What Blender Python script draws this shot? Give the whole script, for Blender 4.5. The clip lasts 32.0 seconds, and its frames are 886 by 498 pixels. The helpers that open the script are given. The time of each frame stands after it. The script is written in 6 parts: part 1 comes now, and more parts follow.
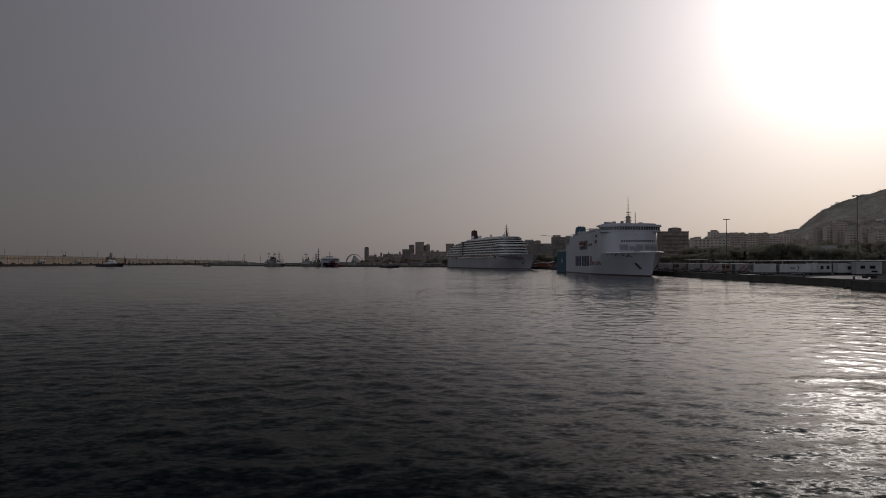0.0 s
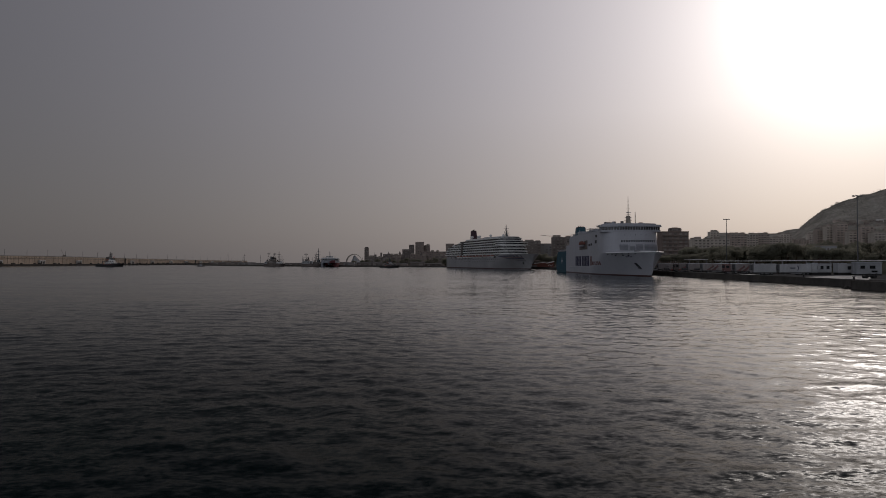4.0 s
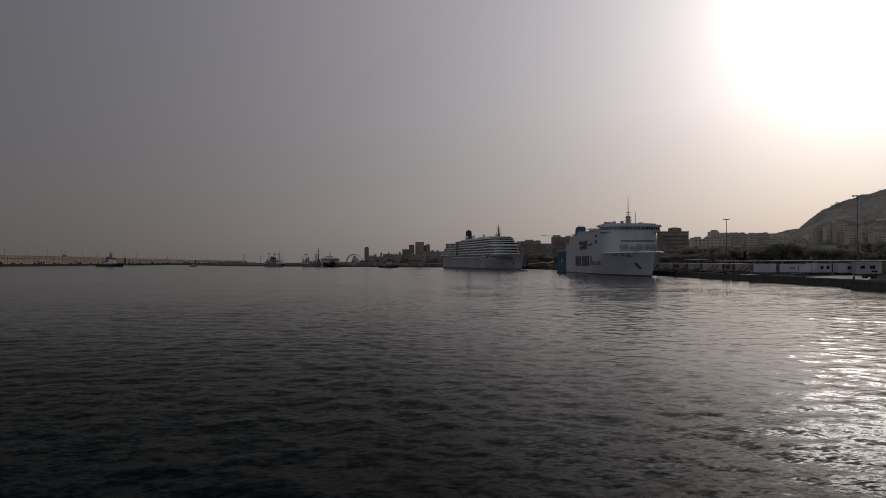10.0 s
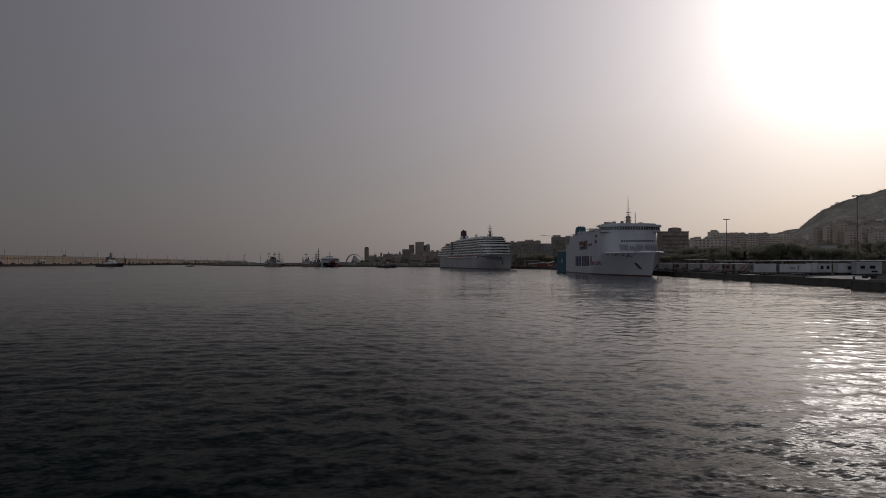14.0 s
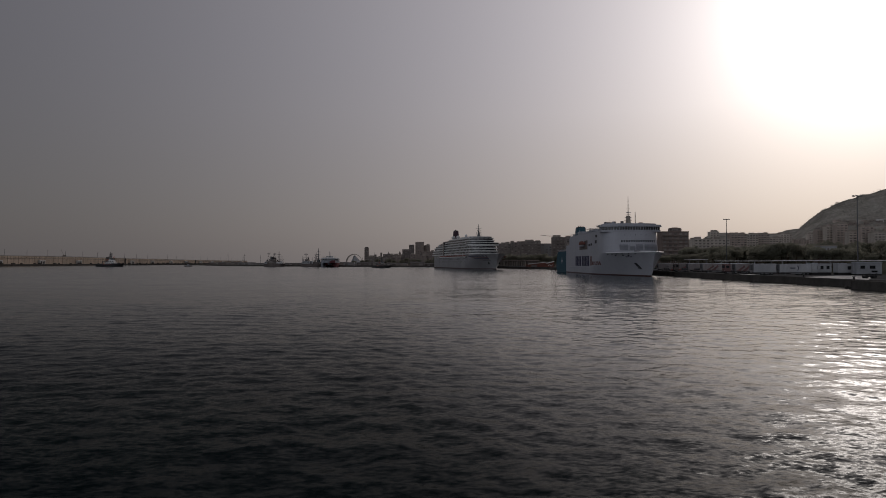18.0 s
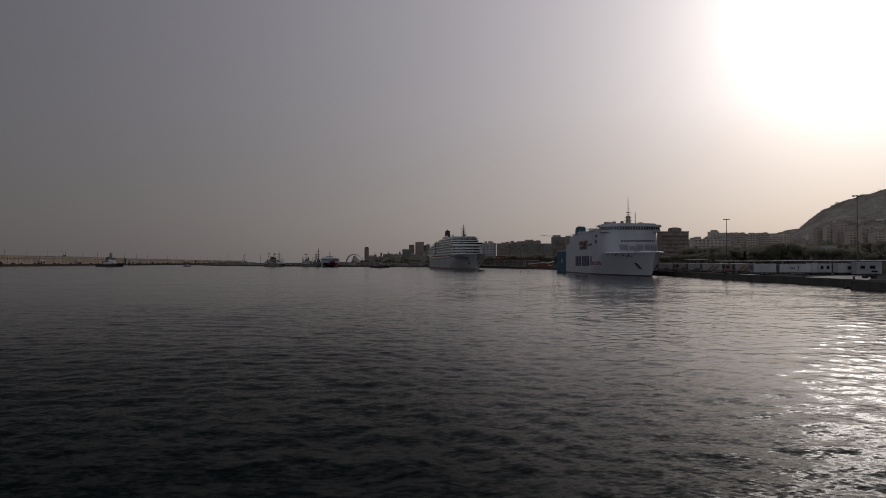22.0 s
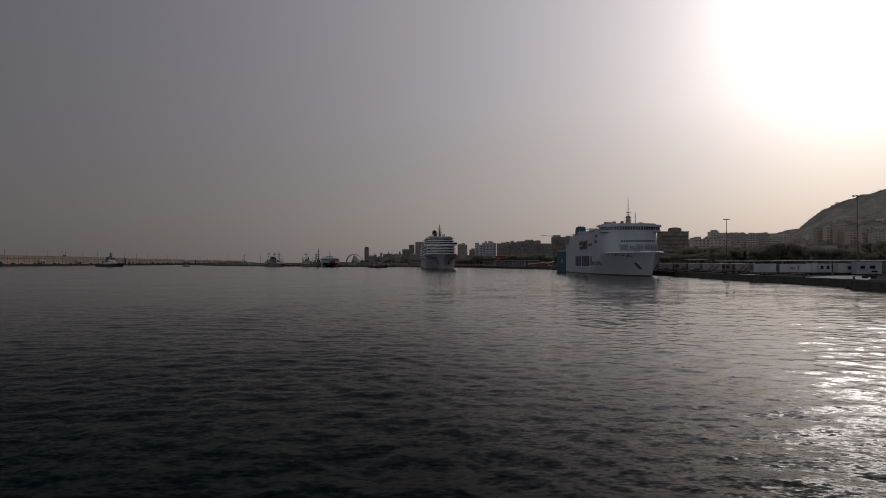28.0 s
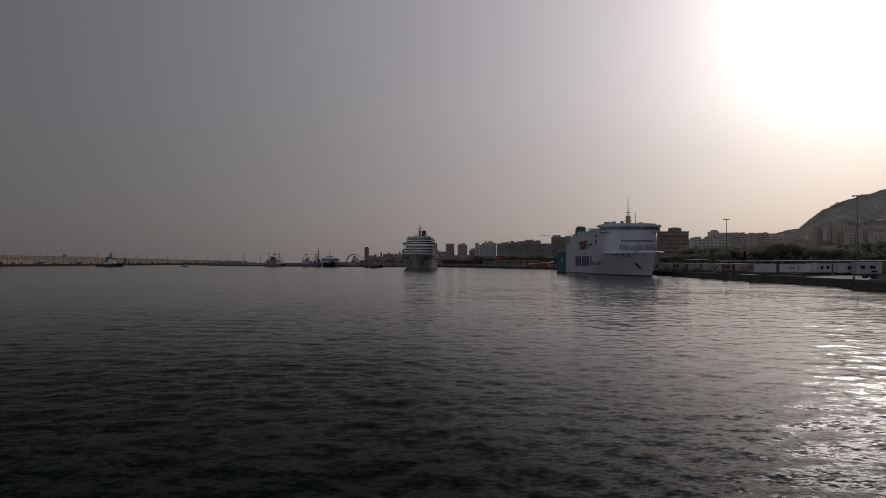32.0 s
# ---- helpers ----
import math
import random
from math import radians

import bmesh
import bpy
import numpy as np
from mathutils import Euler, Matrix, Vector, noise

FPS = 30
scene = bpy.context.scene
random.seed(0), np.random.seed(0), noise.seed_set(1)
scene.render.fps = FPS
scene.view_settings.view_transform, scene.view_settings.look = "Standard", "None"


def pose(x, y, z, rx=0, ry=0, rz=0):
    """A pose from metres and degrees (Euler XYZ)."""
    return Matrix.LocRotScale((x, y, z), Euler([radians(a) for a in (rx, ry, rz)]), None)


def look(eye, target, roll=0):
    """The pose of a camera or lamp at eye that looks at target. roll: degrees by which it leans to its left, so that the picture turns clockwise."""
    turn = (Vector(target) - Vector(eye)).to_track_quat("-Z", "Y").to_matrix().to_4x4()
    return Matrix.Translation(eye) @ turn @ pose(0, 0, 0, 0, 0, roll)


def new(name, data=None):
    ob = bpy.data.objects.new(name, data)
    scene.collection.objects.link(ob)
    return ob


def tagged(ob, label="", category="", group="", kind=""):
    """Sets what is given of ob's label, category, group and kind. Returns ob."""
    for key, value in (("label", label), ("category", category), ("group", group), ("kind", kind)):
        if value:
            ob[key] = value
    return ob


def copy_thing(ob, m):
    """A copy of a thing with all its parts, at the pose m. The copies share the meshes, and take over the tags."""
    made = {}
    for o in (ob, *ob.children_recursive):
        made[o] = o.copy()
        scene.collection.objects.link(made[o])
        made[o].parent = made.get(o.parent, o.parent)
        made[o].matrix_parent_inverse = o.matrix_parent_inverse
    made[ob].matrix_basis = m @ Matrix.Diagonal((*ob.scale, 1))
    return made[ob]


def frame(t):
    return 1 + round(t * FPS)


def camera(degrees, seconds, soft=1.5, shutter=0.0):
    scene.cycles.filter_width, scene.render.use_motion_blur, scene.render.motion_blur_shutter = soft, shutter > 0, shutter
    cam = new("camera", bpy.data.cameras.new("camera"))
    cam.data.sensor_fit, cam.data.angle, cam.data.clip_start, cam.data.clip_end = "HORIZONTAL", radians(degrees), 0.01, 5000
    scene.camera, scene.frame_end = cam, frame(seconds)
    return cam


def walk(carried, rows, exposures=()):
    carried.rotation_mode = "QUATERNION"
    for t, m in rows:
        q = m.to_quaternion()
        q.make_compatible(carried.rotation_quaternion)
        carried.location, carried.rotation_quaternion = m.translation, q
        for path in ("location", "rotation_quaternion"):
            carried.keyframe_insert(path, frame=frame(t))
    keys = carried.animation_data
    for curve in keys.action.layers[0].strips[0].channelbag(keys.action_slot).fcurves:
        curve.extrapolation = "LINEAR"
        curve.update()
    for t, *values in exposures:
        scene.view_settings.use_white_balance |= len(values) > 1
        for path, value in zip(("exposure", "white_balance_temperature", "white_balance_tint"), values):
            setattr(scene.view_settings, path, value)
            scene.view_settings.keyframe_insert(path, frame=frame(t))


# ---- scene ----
# One harbour basin at low sun: x to the east, y away from the viewer, z up, water at 0.
cam = camera(68.1, 32.0, soft=0.9)
walk(cam, [(0.0, pose(0, 0, 6.0, 91.14, 0, 0)), (32.0, pose(0, 0, 6.0, 91.14, 0, 0))], [(0.0, -1.6, 6500, 10), (32.0, -1.6, 6500, 10)])

# ---- sky, sun ----
SUN_AZ, SUN_EL = radians(33.2), radians(19.2)
SUN = Vector((math.sin(SUN_AZ) * math.cos(SUN_EL), math.cos(SUN_AZ) * math.cos(SUN_EL), math.sin(SUN_EL)))


def hazy_sky():
    world = bpy.data.worlds.new("hazy_sky")
    scene.world = world
    world.use_nodes = True
    nt = world.node_tree
    nt.nodes.clear()
    N, L = nt.nodes.new, nt.links.new

    def calc(op, a, b=None):
        n = N("ShaderNodeMath")
        n.operation = op
        for k, v in enumerate((a, b)):
            if v is None:
                continue
            if isinstance(v, (int, float)):
                n.inputs[k].default_value = v
            else:
                L(v, n.inputs[k])
        return n.outputs[0]

    sky = N("ShaderNodeTexSky")
    sky.sky_type, sky.sun_disc = "NISHITA", False
    sky.sun_elevation, sky.sun_rotation = SUN_EL, SUN_AZ
    sky.air_density, sky.dust_density, sky.ozone_density = 1.0, 3.0, 1.0
    base = N("ShaderNodeBackground")
    pale = N("ShaderNodeHueSaturation")
    pale.inputs["Saturation"].default_value = 0.7
    L(sky.outputs[0], pale.inputs["Color"])
    L(pale.outputs[0], base.inputs[0])
    base.inputs[1].default_value = 0.02
    # dust haze: brighter towards the sun, falling off with the angle from it
    co = N("ShaderNodeTexCoord")
    dot = N("ShaderNodeVectorMath")
    dot.operation = "DOT_PRODUCT"
    L(co.outputs["Generated"], dot.inputs[0])
    dot.inputs[1].default_value = SUN
    ang = calc("ARCCOSINE", calc("MINIMUM", dot.outputs["Value"], 0.99999))
    sep = N("ShaderNodeSeparateXYZ")
    L(co.outputs["Generated"], sep.inputs[0])

    # the glow round the sun is dimmed by the thick dust at the horizon
    low = N("ShaderNodeMapRange")
    low.inputs[1].default_value, low.inputs[2].default_value, low.inputs[3].default_value, low.inputs[4].default_value = 0.0, 0.22, 0.40, 1.0
    L(sep.outputs[2], low.inputs[0])

    def lobe(width, power):
        # dusty air: thickest at the horizon, thinner towards the zenith
        up = sep.outputs[2]
        veil = calc("ADD", 0.94, calc("MULTIPLY", up, calc("SUBTRACT", 0.55, calc("MULTIPLY", up, 0.65))))
        return calc("MULTIPLY", veil, calc("MULTIPLY", calc("EXPONENT", calc("MULTIPLY", ang, -1.0 / radians(width))), power))

    # broad brightening of the dusty air opposite the sun
    away = calc("MULTIPLY", calc("POWER", calc("MULTIPLY", calc("SUBTRACT", 1.0, dot.outputs["Value"]), 0.5), 4.0), 2.7)
    total = base.outputs[0]
    tint = N("ShaderNodeMix")
    tint.data_type = "RGBA"
    rise = N("ShaderNodeMapRange")
    rise.interpolation_type = "SMOOTHSTEP"
    rise.inputs[1].default_value, rise.inputs[2].default_value = 0.0, 0.34
    L(sep.outputs[2], rise.inputs[0])
    L(rise.outputs[0], tint.inputs[0])
    tint.inputs[6].default_value, tint.inputs[7].default_value = (0.985, 0.93, 0.975, 1), (0.905, 0.905, 1.05, 1)
    # dust swallows part of the light low down on the sun's side
    swallow = calc("MULTIPLY", calc("SUBTRACT", 1.0, low.outputs[0]), calc("EXPONENT", calc("MULTIPLY", ang, -1.0 / radians(25))))
    for power, colour in ((calc("MULTIPLY", calc("SUBTRACT", 1.0, swallow), lobe(35.5, 1.77)), None), (lobe(27, 0.52), (1.0, 0.70, 0.50)), (calc("MULTIPLY", low.outputs[0], lobe(7, 1.9)), (1.0, 0.93, 0.84)), (calc("MULTIPLY", low.outputs[0], lobe(3.5, 5.0)), (1.0, 0.96, 0.9)), (away, (0.86, 0.90, 1.0))):
        bg = N("ShaderNodeBackground")
        if colour:
            bg.inputs[0].default_value = (*colour, 1)
        else:
            # warm dust low down, bluer air above
            L(tint.outputs[2], bg.inputs[0])
        L(power, bg.inputs[1])
        add = N("ShaderNodeAddShader")
        L(total, add.inputs[0])
        L(bg.outputs[0], add.inputs[1])
        total = add.outputs[0]
    out = N("ShaderNodeOutputWorld")
    L(total, out.inputs[0])


hazy_sky()
sun = new("sun", bpy.data.lights.new("sun", "SUN"))
sun.data.energy, sun.data.angle, sun.data.color = 0.24, radians(7.0), (1.0, 0.92, 0.86)
sun.matrix_world = look((0, 0, 60), Vector((0, 0, 60)) - SUN)


# ---- materials ----
def surface(name, colour, rough=0.6, metal=0.0, vary=0.2, grain=3.0, broad=0.15, bump=0.1, streak=0.0, spread=0.0, ior=1.45, spec=0.5, relief=0.05):
    """A procedural surface: fine grain and broad stains in metres, optional run-off streaks and piece-to-piece spread."""
    m = bpy.data.materials.new(name)
    m.use_nodes = True
    nt = m.node_tree
    N, L = nt.nodes.new, nt.links.new
    p = nt.nodes["Principled BSDF"]
    p.inputs["Roughness"].default_value, p.inputs["Metallic"].default_value = rough, metal
    p.inputs["IOR"].default_value, p.inputs["Specular IOR Level"].default_value = ior, spec
    co = N("ShaderNodeTexCoord")
    last = None
    for k, (scale, amount) in enumerate(((grain, vary * 0.5), (broad, vary))):
        mp = N("ShaderNodeMapping")
        if k == 1 and streak:
            mp.inputs["Scale"].default_value = (1, 1, 1.0 / (1 + streak))
        L(co.outputs["Object"], mp.inputs[0])
        nz = N("ShaderNodeTexNoise")
        nz.inputs["Scale"].default_value, nz.inputs["Detail"].default_value, nz.inputs["Roughness"].default_value = scale, 5, 0.6
        L(mp.outputs[0], nz.inputs["Vector"])
        rng = N("ShaderNodeMapRange")
        rng.inputs[1].default_value, rng.inputs[2].default_value = 0.3, 0.7
        rng.inputs[3].default_value, rng.inputs[4].default_value = 1 - amount, 1 + amount * 0.6
        L(nz.outputs[0], rng.inputs[0])
        if last is None:
            first, last = nz, rng.outputs[0]
        else:
            mul = N("ShaderNodeMath")
            mul.operation = "MULTIPLY"
            L(last, mul.inputs[0])
            L(rng.outputs[0], mul.inputs[1])
            last = mul.outputs[0]
    if spread:
        info = N("ShaderNodeObjectInfo")
        rng = N("ShaderNodeMapRange")
        rng.inputs[3].default_value, rng.inputs[4].default_value = 1 - spread, 1 + spread
        L(info.outputs["Random"], rng.inputs[0])
        mul = N("ShaderNodeMath")
        mul.operation = "MULTIPLY"
        L(last, mul.inputs[0])
        L(rng.outputs[0], mul.inputs[1])
        last = mul.outputs[0]
    tint = N("ShaderNodeVectorMath")
    tint.operation = "SCALE"
    tint.inputs[0].default_value = colour
    L(last, tint.inputs["Scale"])
    L(tint.outputs[0], p.inputs["Base Color"])
    if bump:
        b = N("ShaderNodeBump")
        b.inputs["Strength"].default_value, b.inputs["Distance"].default_value = bump, relief
        L(first.outputs[0], b.inputs["Height"])
        L(b.outputs[0], p.inputs["Normal"])
    return m


def sea_water():
    m = bpy.data.materials.new("sea_water")
    m.use_nodes = True
    nt = m.node_tree
    N, L = nt.nodes.new, nt.links.new
    p = nt.nodes["Principled BSDF"]
    p.inputs["Base Color"].default_value = (0.001, 0.006, 0.0068, 1)
    p.inputs["Roughness"].default_value, p.inputs["IOR"].default_value = 0.17, 1.12
    co, geo = N("ShaderNodeTexCoord"), N("ShaderNodeNewGeometry")
    normal = geo.outputs["Normal"]
    # the breeze ruffles the open basin and dies off towards the inner quays
    place, calm = N("ShaderNodeSeparateXYZ"), N("ShaderNodeMapRange")
    L(geo.outputs["Position"], place.inputs[0])
    L(place.outputs[1], calm.inputs[0])
    calm.inputs[1].default_value, calm.inputs[2].default_value, calm.inputs[3].default_value, calm.inputs[4].default_value = 11, 42, 1.3, 0.48
    # in the open the chop is confused and slopes sideways too
    side, chop = N("ShaderNodeMapRange"), N("ShaderNodeCombineXYZ")
    L(place.outputs[1], side.inputs[0])
    side.inputs[1].default_value, side.inputs[2].default_value, side.inputs[3].default_value, side.inputs[4].default_value = 15, 40, 3.3, 0.9
    L(side.outputs[0], chop.inputs[0])
    chop.inputs[1].default_value = 1.0
    # sheen painted by place: IOR low near left, raised far off and sunward
    sunward, sheen = N("ShaderNodeMath"), N("ShaderNodeMapRange")
    sunward.operation = "MULTIPLY_ADD"
    L(place.outputs[0], sunward.inputs[0])
    sunward.inputs[1].default_value = 4.6
    L(place.outputs[1], sunward.inputs[2])
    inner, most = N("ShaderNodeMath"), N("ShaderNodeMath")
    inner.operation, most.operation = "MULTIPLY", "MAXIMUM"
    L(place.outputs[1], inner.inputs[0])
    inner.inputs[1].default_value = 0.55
    L(sunward.outputs[0], most.inputs[0])
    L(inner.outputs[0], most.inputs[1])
    L(most.outputs[0], sheen.inputs[0])
    sheen.inputs[1].default_value, sheen.inputs[2].default_value, sheen.inputs[3].default_value, sheen.inputs[4].default_value = 19, 116, 1.048, 1.212
    L(sheen.outputs[0], p.inputs["IOR"])
    # capillary ripples too fine to see roughen the open water more than the lee
    fine = N("ShaderNodeMapRange")
    L(place.outputs[1], fine.inputs[0])
    fine.inputs[1].default_value, fine.inputs[2].default_value, fine.inputs[3].default_value, fine.inputs[4].default_value = 10, 54, 0.22, 0.11
    L(fine.outputs[0], p.inputs["Roughness"])
    # ripple slopes at four sizes, steeper across the breeze than along it
    for scale, detail, along, across, stretch, turn in ((0.14, 3, 0.015, 0.10, 2.0, 10), (0.8, 2, 0.03, 0.12, 2.2, -10), (2.4, 2, 0.075, 0.20, 1.7, 14), (6.0, 2, 0.11, 0.16, 1.5, -14)):
        mp = N("ShaderNodeMapping")
        mp.inputs["Scale"].default_value = (1 / stretch, 1, 1)
        mp.inputs["Rotation"].default_value = (0, 0, radians(turn))
        L(co.outputs["Object"], mp.inputs[0])
        nz = N("ShaderNodeTexNoise")
        nz.inputs["Scale"].default_value, nz.inputs["Detail"].default_value = scale, detail
        nz.inputs["Roughness"].default_value = 0.5
        L(mp.outputs[0], nz.inputs["Vector"])
        slope = N("ShaderNodeVectorMath")
        slope.operation = "MULTIPLY_ADD"
        L(nz.outputs["Color"], slope.inputs[0])
        slope.inputs[1].default_value = (along * 2, across * 2, 0)
        slope.inputs[2].default_value = (-along, -across, 0)
        soft = N("ShaderNodeVectorMath")
        soft.operation = "SCALE"
        L(slope.outputs[0], soft.inputs[0])
        L(calm.outputs[0], soft.inputs["Scale"])
        mixed = N("ShaderNodeVectorMath")
        mixed.operation = "MULTIPLY"
        L(soft.outputs[0], mixed.inputs[0])
        L(chop.outputs[0], mixed.inputs[1])
        add = N("ShaderNodeVectorMath")
        L(normal, add.inputs[0])
        L(mixed.outputs[0], add.inputs[1])
        normal = add.outputs[0]
    # far normals tilted towards the viewer so that brighter sky reflects there
    lean, steep, tilted = N("ShaderNodeMapRange"), N("ShaderNodeCombineXYZ"), N("ShaderNodeVectorMath")
    L(place.outputs[1], lean.inputs[0])
    lean.inputs[1].default_value, lean.inputs[2].default_value, lean.inputs[3].default_value, lean.inputs[4].default_value = 50, 200, 0.0, -0.03
    L(lean.outputs[0], steep.inputs[1])
    L(normal, tilted.inputs[0])
    L(steep.outputs[0], tilted.inputs[1])
    normal = tilted.outputs[0]
    unit = N("ShaderNodeVectorMath")
    unit.operation = "NORMALIZE"
    L(normal, unit.inputs[0])
    L(unit.outputs[0], p.inputs["Normal"])
    return m


M = dict(
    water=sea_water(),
    concrete=surface("concrete", (0.30, 0.28, 0.25), 0.85, vary=0.3, grain=1.5, broad=0.08, streak=3),
    apron_pale=surface("pale_concrete_strip", (0.44, 0.42, 0.40), 0.7, spec=0.3, vary=0.3, grain=1.0, broad=0.06),
    quay_top=surface("worn_grey_apron", (0.12, 0.115, 0.11), 0.9, spec=0.0, vary=0.3, grain=1.0, broad=0.06),
    quay_face=surface("dark_wet_concrete", (0.085, 0.077, 0.07), 0.85, spec=0.1, vary=0.4, grain=1.2, broad=0.2, streak=2),
    tan_wall=surface("tan_breakwater_stone", (0.59, 0.475, 0.375), 0.9, vary=0.35, grain=0.6, broad=0.05, streak=3, spread=0.10),
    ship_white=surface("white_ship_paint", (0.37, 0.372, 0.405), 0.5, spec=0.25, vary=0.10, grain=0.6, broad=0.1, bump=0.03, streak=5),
    cruise_white=surface("white_liner_paint", (0.60, 0.59, 0.58), 0.5, spec=0.25, vary=0.12, grain=0.5, broad=0.08, bump=0.03, streak=5),
    # the liner's white, darkened in colour for the shade on its hull
    shaded_liner_hull=surface("shaded_white_hull_paint", (0.275, 0.268, 0.275), 0.5, spec=0.25, vary=0.22, grain=0.4, broad=0.07, bump=0.03, streak=6),
    # brighter white that paints the light caught on edges
    lit_edge=surface("sunlit_white_edge", (0.70, 0.70, 0.72), 0.25, spec=0.5, vary=0.08, bump=0),
    louvre=surface("pale_louvre_paint", (0.25, 0.255, 0.28), 0.6, spec=0.2, vary=0.15, grain=0.8, bump=0.03),
    ship_grey=surface("grey_ship_paint", (0.42, 0.44, 0.48), 0.5, vary=0.15, grain=0.8, bump=0.03),
    deck=surface("green_grey_deck", (0.16, 0.19, 0.18), 0.8, vary=0.25),
    teal=surface("teal_ship_paint", (0.048, 0.10, 0.128), 0.7, spec=0.1, vary=0.15, grain=0.5, broad=0.12, bump=0.03, streak=4),
    red=surface("red_paint", (0.50, 0.045, 0.04), 0.7, spec=0.15, vary=0.2),
    boot=surface("dark_red_bottom_paint", (0.06, 0.022, 0.02), 0.6, vary=0.4, grain=0.6),
    orange=surface("orange_lifeboat_plastic", (0.36, 0.15, 0.11), 0.6, spec=0.2, vary=0.12),
    black=surface("black_rubber_and_grilles", (0.012, 0.012, 0.013), 0.6, vary=0.3),
    glass=surface("dark_window_glass", (0.012, 0.015, 0.018), 0.08, vary=0.2, bump=0, ior=1.5),
    metal=surface("galvanised_steel", (0.28, 0.28, 0.29), 0.45, metal=0.7, vary=0.25),
    mast_grey=surface("grey_mast_paint", (0.10, 0.10, 0.105), 0.6, vary=0.2),
    # leaf colour raised to hold the haze over the trees
    leaf=surface("haze_lightened_foliage", (0.20, 0.20, 0.155), 0.8, spec=0.0, vary=0.5, grain=0.8, broad=0.2, bump=0, spread=0.25),
    bark=surface("tree_bark", (0.10, 0.075, 0.055), 0.9, vary=0.3),
    hill=surface("dry_scrub_hillside", (0.35, 0.325, 0.285), 0.95, spec=0.0, vary=0.4, grain=0.16, broad=0.02, bump=0.5, relief=4.0),
    shrub=surface("dusty_dry_shrubs", (0.29, 0.275, 0.225), 0.9, spec=0.0, vary=0.4, grain=0.8, broad=0.1, bump=0),
    funnel=surface("dark_plum_funnel_paint", (0.06, 0.035, 0.045), 0.6, spec=0.2, vary=0.15),
    scrub=surface("dark_planted_bank", (0.10, 0.098, 0.072), 0.95, spec=0.0, vary=0.5, grain=0.4, broad=0.05, bump=0.4),
    soil=surface("dusty_city_ground", (0.16, 0.14, 0.12), 0.95, spec=0.0, vary=0.3, grain=0.2, broad=0.02),
    cream=surface("cream_render", (0.33, 0.29, 0.25), 0.85, vary=0.2, grain=0.5, streak=3, spread=0.12),
    brown=surface("brown_brick_render", (0.25, 0.20, 0.175), 0.85, vary=0.2, grain=0.5, streak=3, spread=0.12),
    grey=surface("grey_render", (0.26, 0.25, 0.25), 0.85, vary=0.2, grain=0.5, streak=3, spread=0.12),
    dark=surface("dark_brown_cladding", (0.14, 0.115, 0.105), 0.8, vary=0.25, grain=0.5, streak=3),
    white=surface("white_render", (0.70, 0.68, 0.66), 0.8, vary=0.15, grain=0.5, streak=3, spread=0.06),
    # white render with the grey-blue of the haze mixed into it
    hazy_white=surface("haze_greyed_white_render", (0.40, 0.40, 0.41), 0.85, vary=0.25, grain=0.5, streak=3, spread=0.08),
    office=surface("brown_office_cladding", (0.20, 0.155, 0.135), 0.8, vary=0.25, grain=0.5, streak=3),
    terracotta=surface("terracotta_red_cladding", (0.165, 0.07, 0.055), 0.7, spec=0.1, vary=0.2, grain=0.4),
    # far panes paled: the haze before them is put into the colour
    far_glass=surface("haze_paled_window_glass", (0.21, 0.185, 0.17), 0.5, spec=0.2, vary=0.3, bump=0, spread=0.5),
    hull_red=surface("dull_red_ferry_paint", (0.14, 0.05, 0.056), 0.7, spec=0.1, vary=0.2),
    flash_red=surface("faded_red_paint", (0.19, 0.115, 0.11), 0.8, spec=0.1, vary=0.3),
    boat_red=surface("red_lifeboat_plastic", (0.18, 0.065, 0.05), 0.6, spec=0.2, vary=0.12),
    slab=surface("grey_brown_apartment_render", (0.21, 0.178, 0.16), 0.85, vary=0.3, grain=0.5, streak=3, spread=0.12),
    sweep=surface("faded_navy_sweep", (0.085, 0.085, 0.115), 0.7, spec=0.1, vary=0.2),
    box_dull=surface("dusty_trailer_panel", (0.28, 0.25, 0.245), 0.7, spec=0.1, vary=0.3, grain=1.5, broad=0.4, bump=0.02, streak=3, spread=0.1),
    # brown and cream render, lightened in colour for the sun-side haze
    sun_brown=surface("haze_lightened_brown_render", (0.42, 0.35, 0.305), 0.85, vary=0.25, grain=0.5, streak=3, spread=0.18),
    sun_cream=surface("haze_lightened_cream_render", (0.52, 0.46, 0.405), 0.85, vary=0.25, grain=0.5, streak=3, spread=0.18),
    letter=surface("faded_navy_lettering", (0.05, 0.048, 0.08), 0.7, spec=0.1, vary=0.2),
    box_grey=surface("dull_grey_cabin_panel", (0.29, 0.295, 0.31), 0.6, spec=0.2, vary=0.2, grain=1.5, broad=0.4, bump=0.02, streak=3),
    roof=surface("flat_roof_felt", (0.20, 0.18, 0.17), 0.9, vary=0.3),
    box_white=surface("white_trailer_panel", (0.40, 0.40, 0.41), 0.5, spec=0.2, vary=0.2, grain=1.5, broad=0.4, bump=0.02, streak=3, spread=0.06),
)


def backlit(m, colour, share):
    """Thin leaves: lets light from behind come through."""
    nt = m.node_tree
    thin, mix = nt.nodes.new("ShaderNodeBsdfTranslucent"), nt.nodes.new("ShaderNodeMixShader")
    thin.inputs[0].default_value, mix.inputs[0].default_value = (*colour, 1), share
    nt.links.new(nt.nodes["Principled BSDF"].outputs[0], mix.inputs[1])
    nt.links.new(thin.outputs[0], mix.inputs[2])
    nt.links.new(mix.outputs[0], nt.nodes["Material Output"].inputs[0])


backlit(M["leaf"], (0.34, 0.325, 0.26), 0.6)


